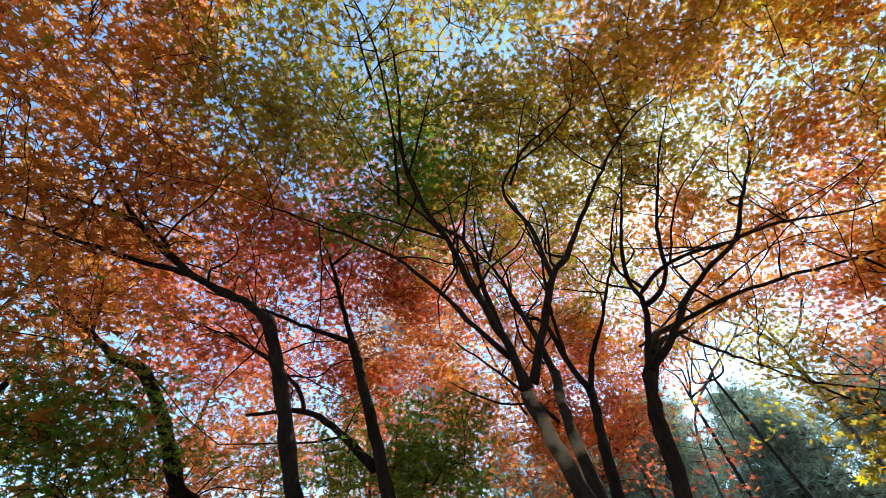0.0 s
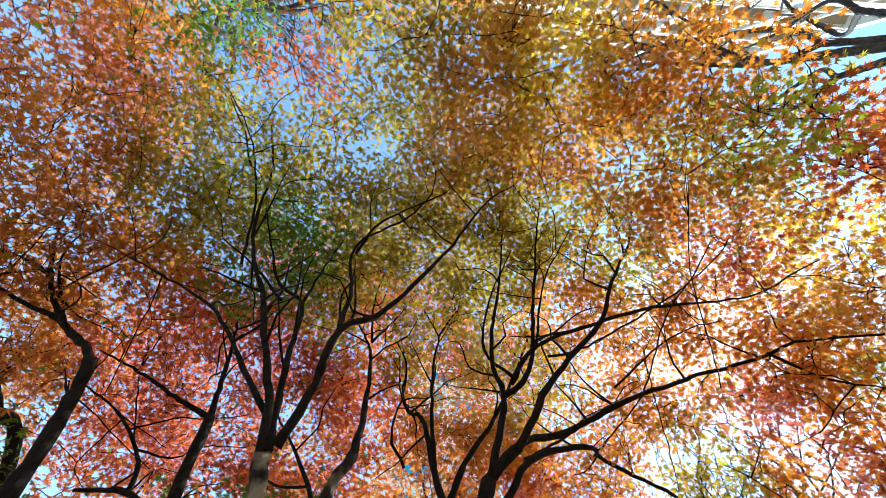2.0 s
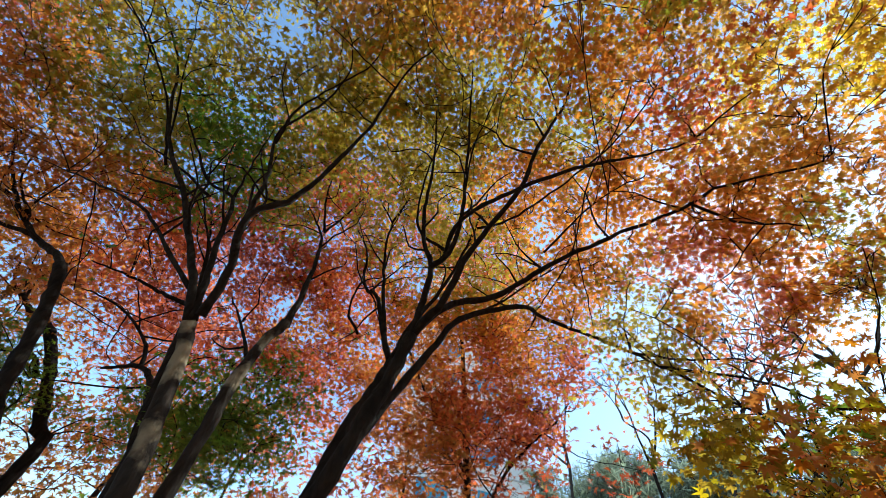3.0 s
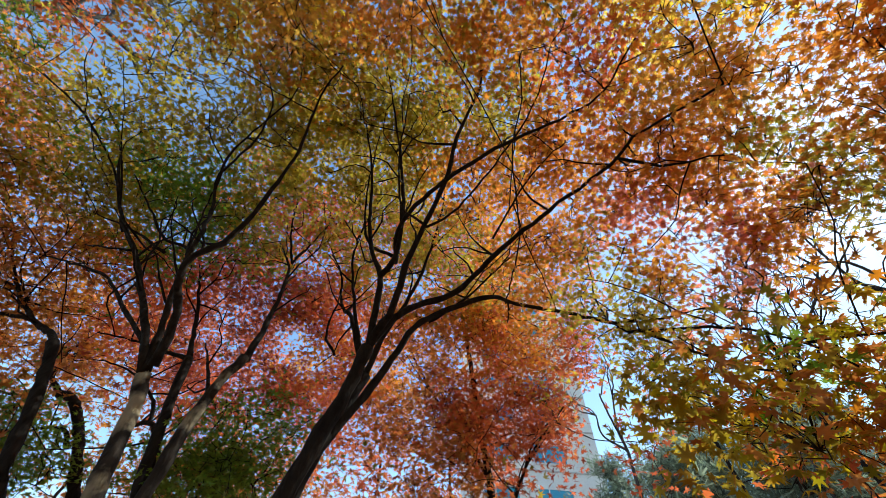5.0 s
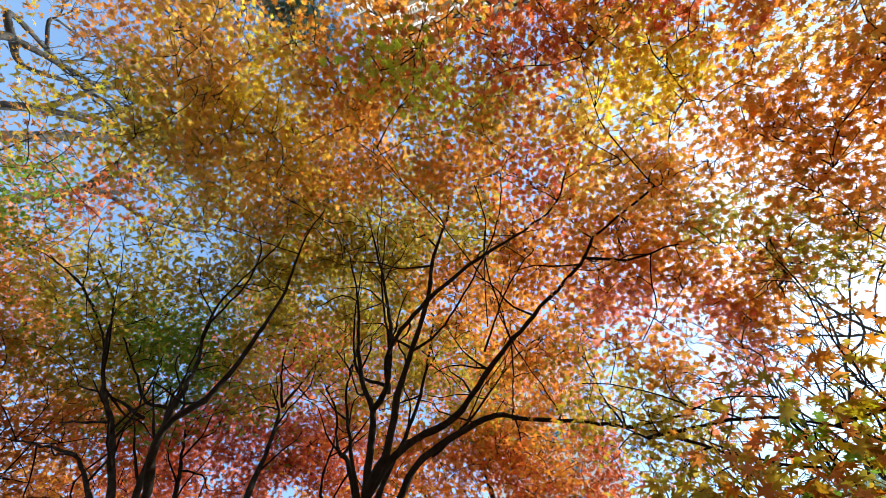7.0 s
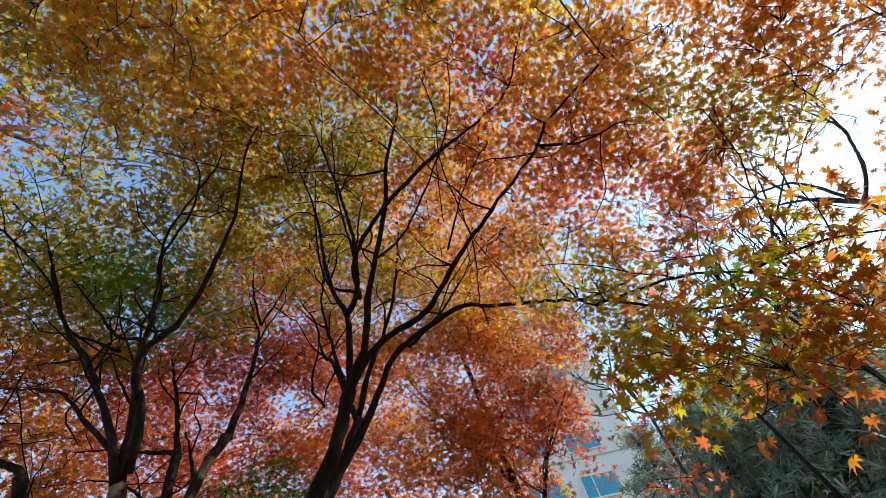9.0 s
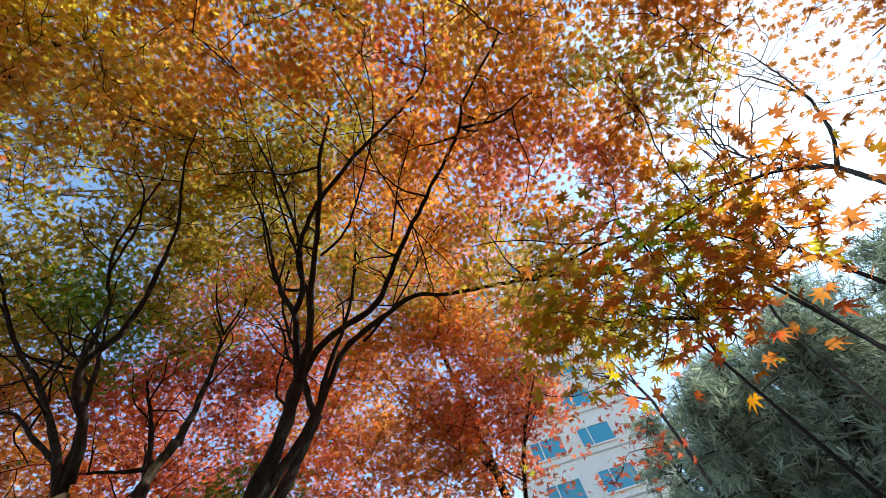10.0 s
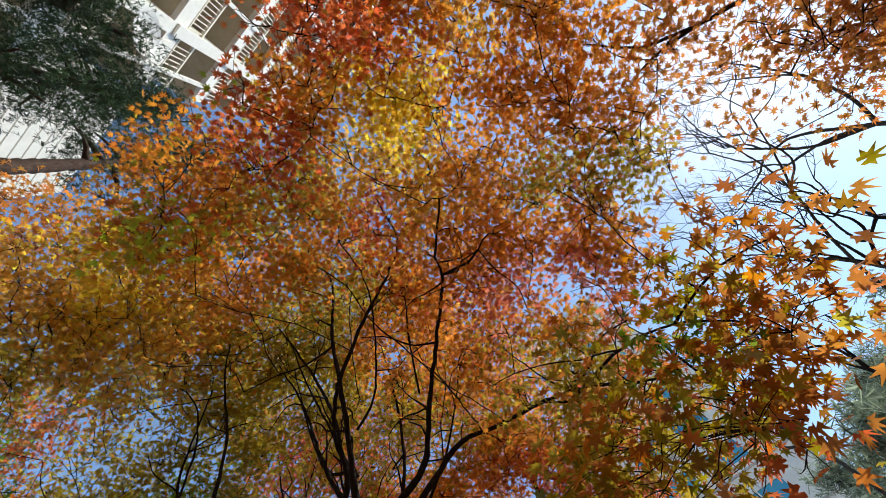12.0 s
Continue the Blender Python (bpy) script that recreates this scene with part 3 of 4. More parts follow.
def middle_maple():
    tree = thing("maple_tree", "dark-trunked maple with spreading orange, olive and yellow autumn leaves", "tree", "maple trees")
    lines = [
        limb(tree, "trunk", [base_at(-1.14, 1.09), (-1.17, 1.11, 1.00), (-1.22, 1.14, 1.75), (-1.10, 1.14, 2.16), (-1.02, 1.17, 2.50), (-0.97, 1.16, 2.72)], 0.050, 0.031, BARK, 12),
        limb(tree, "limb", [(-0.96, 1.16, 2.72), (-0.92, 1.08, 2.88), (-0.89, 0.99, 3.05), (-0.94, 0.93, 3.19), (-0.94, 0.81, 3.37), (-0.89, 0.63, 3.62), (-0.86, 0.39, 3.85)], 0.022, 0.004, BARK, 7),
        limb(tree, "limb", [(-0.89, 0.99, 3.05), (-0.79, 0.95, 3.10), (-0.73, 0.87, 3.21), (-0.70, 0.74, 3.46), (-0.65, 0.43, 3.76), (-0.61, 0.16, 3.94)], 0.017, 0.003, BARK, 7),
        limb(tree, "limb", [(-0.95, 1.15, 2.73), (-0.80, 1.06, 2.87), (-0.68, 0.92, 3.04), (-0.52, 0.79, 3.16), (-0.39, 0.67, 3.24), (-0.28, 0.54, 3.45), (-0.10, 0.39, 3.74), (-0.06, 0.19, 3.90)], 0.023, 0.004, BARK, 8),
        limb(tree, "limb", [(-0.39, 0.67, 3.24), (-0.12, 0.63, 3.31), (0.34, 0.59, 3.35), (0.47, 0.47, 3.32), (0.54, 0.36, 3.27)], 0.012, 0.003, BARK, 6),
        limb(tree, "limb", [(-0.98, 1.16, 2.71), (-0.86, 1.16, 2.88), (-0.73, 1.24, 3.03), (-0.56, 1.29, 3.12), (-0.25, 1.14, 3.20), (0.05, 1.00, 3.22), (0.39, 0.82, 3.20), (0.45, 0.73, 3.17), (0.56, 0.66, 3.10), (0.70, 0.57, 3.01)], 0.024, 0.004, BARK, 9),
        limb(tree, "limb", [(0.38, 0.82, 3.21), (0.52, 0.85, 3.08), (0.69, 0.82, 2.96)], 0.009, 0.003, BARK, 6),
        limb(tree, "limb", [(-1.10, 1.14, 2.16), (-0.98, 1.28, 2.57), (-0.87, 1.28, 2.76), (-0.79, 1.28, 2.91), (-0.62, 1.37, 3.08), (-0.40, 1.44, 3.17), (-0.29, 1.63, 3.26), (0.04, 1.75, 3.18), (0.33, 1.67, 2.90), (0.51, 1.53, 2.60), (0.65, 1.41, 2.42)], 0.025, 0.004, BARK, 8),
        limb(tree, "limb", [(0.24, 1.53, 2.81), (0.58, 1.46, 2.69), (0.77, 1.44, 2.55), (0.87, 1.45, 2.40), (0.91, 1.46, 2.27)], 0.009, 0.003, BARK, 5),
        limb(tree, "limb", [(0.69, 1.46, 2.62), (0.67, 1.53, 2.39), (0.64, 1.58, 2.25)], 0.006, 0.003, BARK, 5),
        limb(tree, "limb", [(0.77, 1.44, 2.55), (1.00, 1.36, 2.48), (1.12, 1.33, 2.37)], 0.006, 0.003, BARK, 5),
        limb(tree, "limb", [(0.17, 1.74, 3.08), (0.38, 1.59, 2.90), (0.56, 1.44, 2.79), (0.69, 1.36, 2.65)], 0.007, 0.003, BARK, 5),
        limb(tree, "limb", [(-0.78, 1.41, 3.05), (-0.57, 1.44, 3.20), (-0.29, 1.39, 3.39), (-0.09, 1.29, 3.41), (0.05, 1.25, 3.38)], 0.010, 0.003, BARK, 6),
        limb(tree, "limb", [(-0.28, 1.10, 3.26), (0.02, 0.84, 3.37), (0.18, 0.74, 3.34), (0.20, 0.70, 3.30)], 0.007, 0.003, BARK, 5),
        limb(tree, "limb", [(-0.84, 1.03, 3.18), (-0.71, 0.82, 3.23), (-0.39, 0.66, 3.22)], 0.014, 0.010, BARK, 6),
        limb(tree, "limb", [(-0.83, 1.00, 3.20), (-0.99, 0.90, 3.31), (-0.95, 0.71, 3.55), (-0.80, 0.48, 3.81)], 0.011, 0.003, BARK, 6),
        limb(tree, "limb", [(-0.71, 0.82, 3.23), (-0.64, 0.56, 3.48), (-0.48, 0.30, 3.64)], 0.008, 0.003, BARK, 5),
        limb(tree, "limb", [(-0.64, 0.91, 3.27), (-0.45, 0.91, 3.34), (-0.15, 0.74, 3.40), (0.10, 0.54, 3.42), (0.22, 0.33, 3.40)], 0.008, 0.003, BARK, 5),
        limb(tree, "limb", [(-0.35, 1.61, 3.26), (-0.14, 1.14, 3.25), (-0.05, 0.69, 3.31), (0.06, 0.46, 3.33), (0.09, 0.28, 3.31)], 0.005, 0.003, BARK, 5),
    ]
    side_twigs(tree, lines, 60, 0.55)
    hang, stem = Wood(), np.concatenate(lines)
    near = strewn("near")
    for q in near[::5]:
        twiglets(hang, q, reach(hang, stem, q, 0.0016)[-3][:3], 0.12, 2)
    under(tree, "twig_layer", hang.mesh("twig_layer", BARK), "thin dark twigs", "stuff")
    single_leaves(tree, near, 0.13, 9, (0.034, 0.054), 295)
    under(tree, "crown", leaf_mesh("crown", *sprays(near, 0.13, 5, 0.05, (0.028, 0.048)), LEAF), "", "stuff")
    crown(tree, lines, strewn("middle"), 0.11, 19, LEAF_SIZE)


def twin_maple():
    tree = thing("maple_tree", "slender dark maple stem forking twice under olive leaves", "tree", "maple trees")
    lines = [
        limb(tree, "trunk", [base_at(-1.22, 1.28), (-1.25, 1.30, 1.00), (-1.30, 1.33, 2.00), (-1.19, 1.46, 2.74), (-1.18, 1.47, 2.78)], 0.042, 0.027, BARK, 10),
        limb(tree, "limb", [(-1.18, 1.47, 2.78), (-1.28, 1.44, 3.01), (-1.37, 1.37, 3.25), (-1.48, 1.42, 3.35), (-1.56, 1.41, 3.50), (-1.56, 1.31, 3.69), (-1.68, 1.24, 3.89)], 0.022, 0.005, BARK, 7),
        limb(tree, "limb", [(-1.27, 1.45, 3.00), (-1.32, 1.30, 3.32), (-1.33, 1.15, 3.59), (-1.32, 1.11, 3.75), (-1.46, 1.02, 3.99)], 0.017, 0.004, BARK, 7),
        limb(tree, "limb", [(-1.32, 1.11, 3.75), (-1.18, 1.02, 4.01), (-0.96, 0.92, 4.23)], 0.009, 0.003, BARK, 5),
        limb(tree, "limb", [(-1.18, 1.47, 2.78), (-1.10, 1.43, 3.02), (-0.94, 1.39, 3.29), (-0.82, 1.33, 3.55), (-0.65, 1.15, 3.92), (-0.57, 0.98, 4.25)], 0.020, 0.004, BARK, 7),
        limb(tree, "limb", [(-1.43, 1.43, 2.97), (-1.55, 1.40, 3.17), (-1.55, 1.35, 3.62), (-1.69, 1.05, 3.99)], 0.010, 0.003, BARK, 5),
    ]
    side_twigs(tree, lines, 22, 0.5)
    crown(tree, lines, strewn("twin"), 0.13, 19, LEAF_SIZE, (FAR_P, FAR_F))


def sunfleck_maple():
    tree = thing("maple_tree", "leaning maple with painted sun flecks, orange and green leaves", "tree", "maple trees")
    lines = [
        limb(tree, "trunk", [base_at(-1.42, 0.73), (-1.45, 0.75, 1.00), (-1.50, 0.78, 1.75), (-1.63, 0.78, 2.13), (-1.73, 0.74, 2.40), (-1.74, 0.72, 2.43)], 0.042, 0.027, BARK_SUNFLECK, 11),
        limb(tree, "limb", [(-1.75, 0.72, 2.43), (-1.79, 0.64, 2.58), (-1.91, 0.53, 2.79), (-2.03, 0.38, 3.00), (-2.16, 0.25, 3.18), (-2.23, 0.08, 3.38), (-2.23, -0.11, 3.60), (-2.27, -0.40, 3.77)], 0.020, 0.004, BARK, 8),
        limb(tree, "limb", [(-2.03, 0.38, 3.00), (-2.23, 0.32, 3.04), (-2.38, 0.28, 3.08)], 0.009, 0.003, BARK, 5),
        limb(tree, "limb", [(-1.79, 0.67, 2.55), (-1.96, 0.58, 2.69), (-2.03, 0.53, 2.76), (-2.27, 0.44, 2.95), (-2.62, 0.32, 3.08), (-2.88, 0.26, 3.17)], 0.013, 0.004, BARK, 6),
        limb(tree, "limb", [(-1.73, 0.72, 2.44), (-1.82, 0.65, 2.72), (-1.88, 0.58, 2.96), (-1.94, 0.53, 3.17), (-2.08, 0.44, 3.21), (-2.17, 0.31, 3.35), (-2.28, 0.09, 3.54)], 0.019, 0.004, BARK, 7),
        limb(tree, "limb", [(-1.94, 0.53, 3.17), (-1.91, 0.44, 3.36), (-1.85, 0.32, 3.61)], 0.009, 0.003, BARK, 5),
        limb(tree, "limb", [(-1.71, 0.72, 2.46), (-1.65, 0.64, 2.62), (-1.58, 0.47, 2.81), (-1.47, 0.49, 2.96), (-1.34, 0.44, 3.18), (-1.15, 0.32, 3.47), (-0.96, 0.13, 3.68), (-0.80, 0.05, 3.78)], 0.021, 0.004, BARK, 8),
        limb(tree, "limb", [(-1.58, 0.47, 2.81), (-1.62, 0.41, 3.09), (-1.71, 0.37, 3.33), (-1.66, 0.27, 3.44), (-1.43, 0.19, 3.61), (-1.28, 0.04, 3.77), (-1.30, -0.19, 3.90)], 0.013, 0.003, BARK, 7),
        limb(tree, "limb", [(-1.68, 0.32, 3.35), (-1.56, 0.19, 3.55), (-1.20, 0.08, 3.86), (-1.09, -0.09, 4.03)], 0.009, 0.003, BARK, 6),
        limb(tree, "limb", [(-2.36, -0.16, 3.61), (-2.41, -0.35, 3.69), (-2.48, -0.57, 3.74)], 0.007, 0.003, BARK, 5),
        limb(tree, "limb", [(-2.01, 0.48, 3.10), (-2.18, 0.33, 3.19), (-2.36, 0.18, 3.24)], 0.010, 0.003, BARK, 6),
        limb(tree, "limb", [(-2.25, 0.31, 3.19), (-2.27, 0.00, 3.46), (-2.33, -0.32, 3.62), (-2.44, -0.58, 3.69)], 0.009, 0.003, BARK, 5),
    ]
    side_twigs(tree, lines, 34, 0.5)
    crown(tree, lines, strewn("sunfleck"), 0.13, 19, LEAF_SIZE, (FAR_P, FAR_F))


def slim_maple():
    tree = thing("maple_tree", "slim maple with painted sun flecks leaning beside the others", "tree", "maple trees")
    lines = [
        limb(tree, "trunk", [base_at(-1.42, 0.85), (-1.45, 0.87, 1.00), (-1.50, 0.90, 1.90), (-1.54, 0.91, 2.25), (-1.55, 0.93, 2.48), (-1.53, 0.96, 2.64)], 0.034, 0.022, BARK_SUNFLECK, 10),
        limb(tree, "limb", [(-1.53, 0.97, 2.63), (-1.57, 0.99, 2.89), (-1.69, 1.01, 3.37), (-1.78, 1.00, 3.55), (-1.99, 0.96, 3.85)], 0.020, 0.004, BARK, 7),
        limb(tree, "limb", [(-1.58, 0.95, 2.40), (-1.69, 0.96, 2.54), (-1.79, 0.97, 2.65), (-2.00, 0.99, 2.86)], 0.011, 0.004, BARK, 6),
        limb(tree, "limb", [(-1.73, 1.01, 3.52), (-1.79, 0.86, 3.85), (-1.75, 0.68, 4.28)], 0.010, 0.003, BARK, 6),
        limb(tree, "limb", [(-1.73, 1.01, 3.52), (-1.63, 1.02, 3.90), (-1.59, 1.02, 4.21)], 0.009, 0.003, BARK, 6),
    ]
    side_twigs(tree, lines, 14, 0.5)
    crown(tree, lines, strewn("back"), 0.15, 17, FAR_SIZE, (FAR_P, FAR_F))


def bending_maple():
    tree = thing("maple_tree", "maple with a bending dark limb and rust-orange leaves", "tree", "maple trees")
    lines = [
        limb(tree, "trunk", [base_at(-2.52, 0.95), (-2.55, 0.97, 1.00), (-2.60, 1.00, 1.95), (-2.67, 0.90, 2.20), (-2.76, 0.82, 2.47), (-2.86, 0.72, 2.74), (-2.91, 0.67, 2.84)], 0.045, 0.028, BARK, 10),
        limb(tree, "limb", [(-2.88, 0.69, 2.80), (-3.01, 0.66, 2.91), (-3.33, 0.58, 3.06), (-3.65, 0.43, 3.30), (-3.90, 0.23, 3.59), (-4.03, 0.05, 3.85)], 0.024, 0.005, BARK, 8),
        limb(tree, "limb", [(-3.33, 0.58, 3.06), (-3.68, 0.50, 3.14), (-4.10, 0.39, 3.26), (-4.44, 0.28, 3.36)], 0.017, 0.005, BARK, 7),
        limb(tree, "limb", [(-3.65, 0.43, 3.30), (-3.80, 0.37, 3.36), (-4.13, 0.32, 3.47), (-4.39, 0.28, 3.53)], 0.014, 0.004, BARK, 6),
        limb(tree, "limb", [(-3.49, 0.51, 3.20), (-3.72, 0.32, 3.47), (-3.79, 0.13, 3.89)], 0.010, 0.003, BARK, 5),
        limb(tree, "limb", [(-2.84, 0.77, 2.65), (-3.05, 0.81, 2.79), (-3.28, 0.83, 2.95)], 0.009, 0.003, BARK, 5),
    ]
    side_twigs(tree, lines, 24, 0.6)
    crown(tree, lines, strewn("bending"), 0.15, 17, FAR_SIZE, (FAR_P, FAR_F))


def arching_maple():
    tree = thing("maple_tree", "maple with arching limbs and red leaves behind the others", "tree", "maple trees")
    lines = [
        limb(tree, "trunk", [base_at(-2.22, 1.35), (-2.25, 1.37, 1.00), (-2.30, 1.40, 2.00), (-2.41, 1.35, 2.38), (-2.55, 1.30, 2.80), (-2.67, 1.29, 3.11)], 0.046, 0.029, BARK, 9),
        limb(tree, "limb", [(-2.67, 1.29, 3.11), (-2.87, 1.23, 3.16), (-3.25, 1.14, 3.29), (-3.60, 0.99, 3.35)], 0.019, 0.005, BARK, 6),
        limb(tree, "limb", [(-2.67, 1.29, 3.11), (-2.79, 1.20, 3.44), (-2.91, 1.08, 3.76), (-3.08, 1.00, 4.06)], 0.022, 0.005, BARK, 7),
        limb(tree, "limb", [(-2.45, 1.39, 2.40), (-2.70, 1.45, 2.62), (-2.94, 1.48, 2.76), (-3.31, 1.51, 2.77)], 0.030, 0.009, BARK, 7),
        limb(tree, "limb", [(-2.94, 1.48, 2.75), (-3.03, 1.45, 2.92), (-3.37, 1.33, 3.15), (-3.70, 1.20, 3.25)], 0.015, 0.005, BARK, 6),
    ]
    side_twigs(tree, lines, 24, 0.7)
    crown(tree, lines, strewn("far_left"), 0.17, 18, FAR_SIZE, (FAR_P, FAR_F))


def crooked_maple():
    tree = thing("maple_tree", "crooked maple trunk above a tier of green leaves", "tree", "maple trees")
    lines = [
        limb(tree, "trunk", [base_at(-3.47, 1.70), (-3.50, 1.72, 1.00), (-3.55, 1.75, 2.28), (-3.66, 1.71, 2.44), (-3.87, 1.55, 2.80), (-4.06, 1.39, 3.05), (-4.25, 1.33, 3.11)], 0.060, 0.034, BARK, 8),
        limb(tree, "limb", [(-4.25, 1.33, 3.11), (-4.41, 1.23, 3.24), (-4.57, 1.15, 3.33), (-4.71, 1.05, 3.56)], 0.025, 0.007, BARK, 6),
        limb(tree, "limb", [(-3.91, 1.55, 2.73), (-4.07, 1.50, 2.86), (-4.35, 1.45, 2.88), (-4.66, 1.46, 2.86)], 0.022, 0.007, BARK, 6),
        limb(tree, "limb", [(-4.41, 1.23, 3.24), (-4.50, 1.19, 3.51), (-4.48, 1.24, 3.79)], 0.010, 0.004, BARK, 5),
    ]
    side_twigs(tree, lines, 12, 0.6)
    crown(tree, lines, strewn("young"), 0.13, 14, LEAF_SIZE, (FAR_P, FAR_F))


def side_maple():
    tree = thing("maple_tree", "rust-leaved maple reaching over from beside the bare trees", "tree", "maple trees")
    lines = [
        limb(tree, "trunk", [base_at(2.60, 2.40), (2.50, 1.90, 1.60), (2.16, 1.31, 2.78), (1.94, 1.14, 2.87), (1.81, 1.07, 2.94), (1.70, 0.98, 3.07), (1.62, 0.79, 3.19)], 0.050, 0.004, BARK, 8),
        limb(tree, "limb", [(1.81, 1.07, 2.94), (1.72, 1.05, 3.03), (1.63, 1.05, 3.08), (1.57, 1.10, 3.16)], 0.009, 0.003, BARK, 5),
        limb(tree, "limb", [(2.08, 1.27, 2.82), (1.87, 1.32, 2.71), (1.74, 1.36, 2.71)], 0.007, 0.003, BARK, 5),
    ]
    crown(tree, lines, strewn("side"), 0.11, 19, LEAF_SIZE)


def slope_maple():
    tree = thing("maple_tree", "red and crimson maple further up the slope", "tree", "maple trees")
    lines = [
        limb(tree, "trunk", [base_at(-1.0, 3.6), (-1.0, 3.5, 1.4), (-0.95, 3.3, 2.4), (-1.0, 3.0, 3.4), (-1.1, 2.8, 4.4)], 0.06, 0.02, BARK, 8),
        limb(tree, "limb", [(-0.95, 3.3, 2.4), (-0.6, 3.0, 2.9), (-0.2, 2.6, 3.1)], 0.02, 0.006, BARK, 6),
        limb(tree, "limb", [(-0.97, 3.2, 2.9), (-1.5, 2.8, 3.7), (-1.9, 2.3, 4.6)], 0.02, 0.006, BARK, 6),
    ]
    side_twigs(tree, lines, 16, 0.7)
    crown(tree, lines, strewn("slope"), 0.16, 18, FAR_SIZE, (FAR_P, FAR_F))


def back_maple(label, paths, puffs, spread=0.3, per=26, own=None, size=(0.035, 0.055)):
    """A maple behind the others: the first path is its trunk."""
    tree = thing("maple_tree", label, "tree", "maple trees")
    lines = []
    for k, (pts, r0, r1) in enumerate(paths):
        lines.append(limb(tree, "limb" if k else "trunk", pts, r0 * 0.75, r1 * 0.8, BARK, 8))
    t = np.concatenate([puff(c, r, n) for c, r, n in puffs])
    crown(tree, lines, t, spread, per, size, (FAR_P, FAR_F), own=own, thick=0.09, twig=False)


middle_maple()
twin_maple()
sunfleck_maple()
slim_maple()
bending_maple()
arching_maple()
crooked_maple()
side_maple()
slope_maple()
for x, y, z, r, hue in ((-6.0, 2.6, 2.6, 1.3, "rust"), (-5.6, 4.0, 2.6, 1.3, "rust"), (-6.6, 1.0, 2.6, 1.3, "orange"), (-4.6, 4.8, 3.0, 1.3, "rust"), (-3.2, 5.0, 3.4, 1.3, "red"), (-6.8, -0.8, 3.0, 1.3, "orange"), (-4.6, 3.0, 1.8, 0.9, "green"), (-5.2, 1.8, 1.7, 0.9, "olive"), (-2.2, 5.4, 3.6, 1.2, "crimson"), (-5.0, 3.4, 4.2, 1.3, "red"), (-6.0, 1.6, 4.2, 1.2, "rust"), (-4.9, 0.2, 3.0, 0.9, "rust"), (-4.4, 1.0, 2.5, 0.8, "rust")):
    back_maple(hue + "-leaved tree in the wood further downhill", [([base_at(x, y), (x + 0.1, y, z * 0.5), (x - 0.1, y + 0.1, z + r * 0.5)], 0.07, 0.02)], [((x, y, z), (r, r, r * 0.8), int(42 * r * r))], 0.28, 22, HUE[hue], (0.045, 0.065))
back_maple("thin rust-leaved tree beside the tall grey trunks", [
    ([base_at(-5.4, -2.2), (-5.3, -2.2, 3.5), (-5.5, -2.2, 6.4)], 0.07, 0.012),
    ([(-5.35, -2.2, 4.2), (-4.8, -2.3, 5.6), (-4.3, -2.5, 6.6)], 0.03, 0.006)],
    [((-5.4, -2.1, 6.4), (1.1, 0.9, 0.9), 46), ((-4.4, -2.5, 6.2), (0.8, 0.7, 0.6), 30)], 0.2, 15, (0.50, 0.20, 0.05), (0.034, 0.05))


# ---- pines, bare trees and tall trees round about ----
def pine(label, at, height, lean, tiers, reach_out, start, hue=(0.045, 0.075, 0.03), fill=1.0, needle=(0.09, 0.17)):
    tree = thing("pine_tree", label, "tree", "pines")
    x, y = at
    g = ground_height(x, y)
    top = np.array([x + lean[0], y + lean[1], g + height])
    line = limb(tree, "trunk", [(x, y, g - 0.05), (x + lean[0] * 0.3, y + lean[1] * 0.25, g + height * 0.33), (x + lean[0] * 0.6, y + lean[1] * 0.65, g + height * 0.66), tuple(top)], 0.014 * height + 0.03, 0.03, BARK_PINE, 8)
    wood, spots = Wood(), []
    for k in range(tiers):
        s = start + (1 - start) * (k + rng.uniform(0, 0.8)) / tiers
        root = line[min(len(line) - 1, int(s * (len(line) - 1)))][:3]
        out = reach_out * (1.15 - 0.75 * (s - start) / (1 - start)) * rng.uniform(0.6, 1.1)
        a = rng.uniform(0, 2 * np.pi)
        end = root + np.array([math.cos(a) * out, math.sin(a) * out, rng.uniform(-0.12, 0.25) * out])
        mid = (root + end) / 2 + (0, 0, 0.12 * out)
        bl = spline([root, mid, end], 0.25)
        wood.tube(bl, np.linspace(0.008 * height * 0.5 + 0.012, 0.008, len(bl)), 5)
        for q in bl[len(bl) // 4:]:
            for _ in range(3):
                spots.append(q + rng.normal(0, 0.16, 3) * np.array([1.3, 1.3, 0.7]))
    under(tree, "bough_layer", wood.mesh("bough_layer", BARK_PINE), "", "stuff")
    spots = np.array(spots)
    per = max(2, int(14 * fill))
    idx = np.repeat(np.arange(len(spots)), per)
    n = len(idx)
    p = spots[idx] + rng.normal(0, 0.11, (n, 3))
    tips = rng.normal(0, 1, (n, 3)) + (0, 0, 0.25)
    col = np.array(hue) * rng.uniform(0.5, 1.7, (len(spots), 1))[idx] * rng.uniform(0.7, 1.3, (n, 1))
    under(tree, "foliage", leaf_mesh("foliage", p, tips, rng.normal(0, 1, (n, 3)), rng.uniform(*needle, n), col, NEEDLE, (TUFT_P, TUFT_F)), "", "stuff")


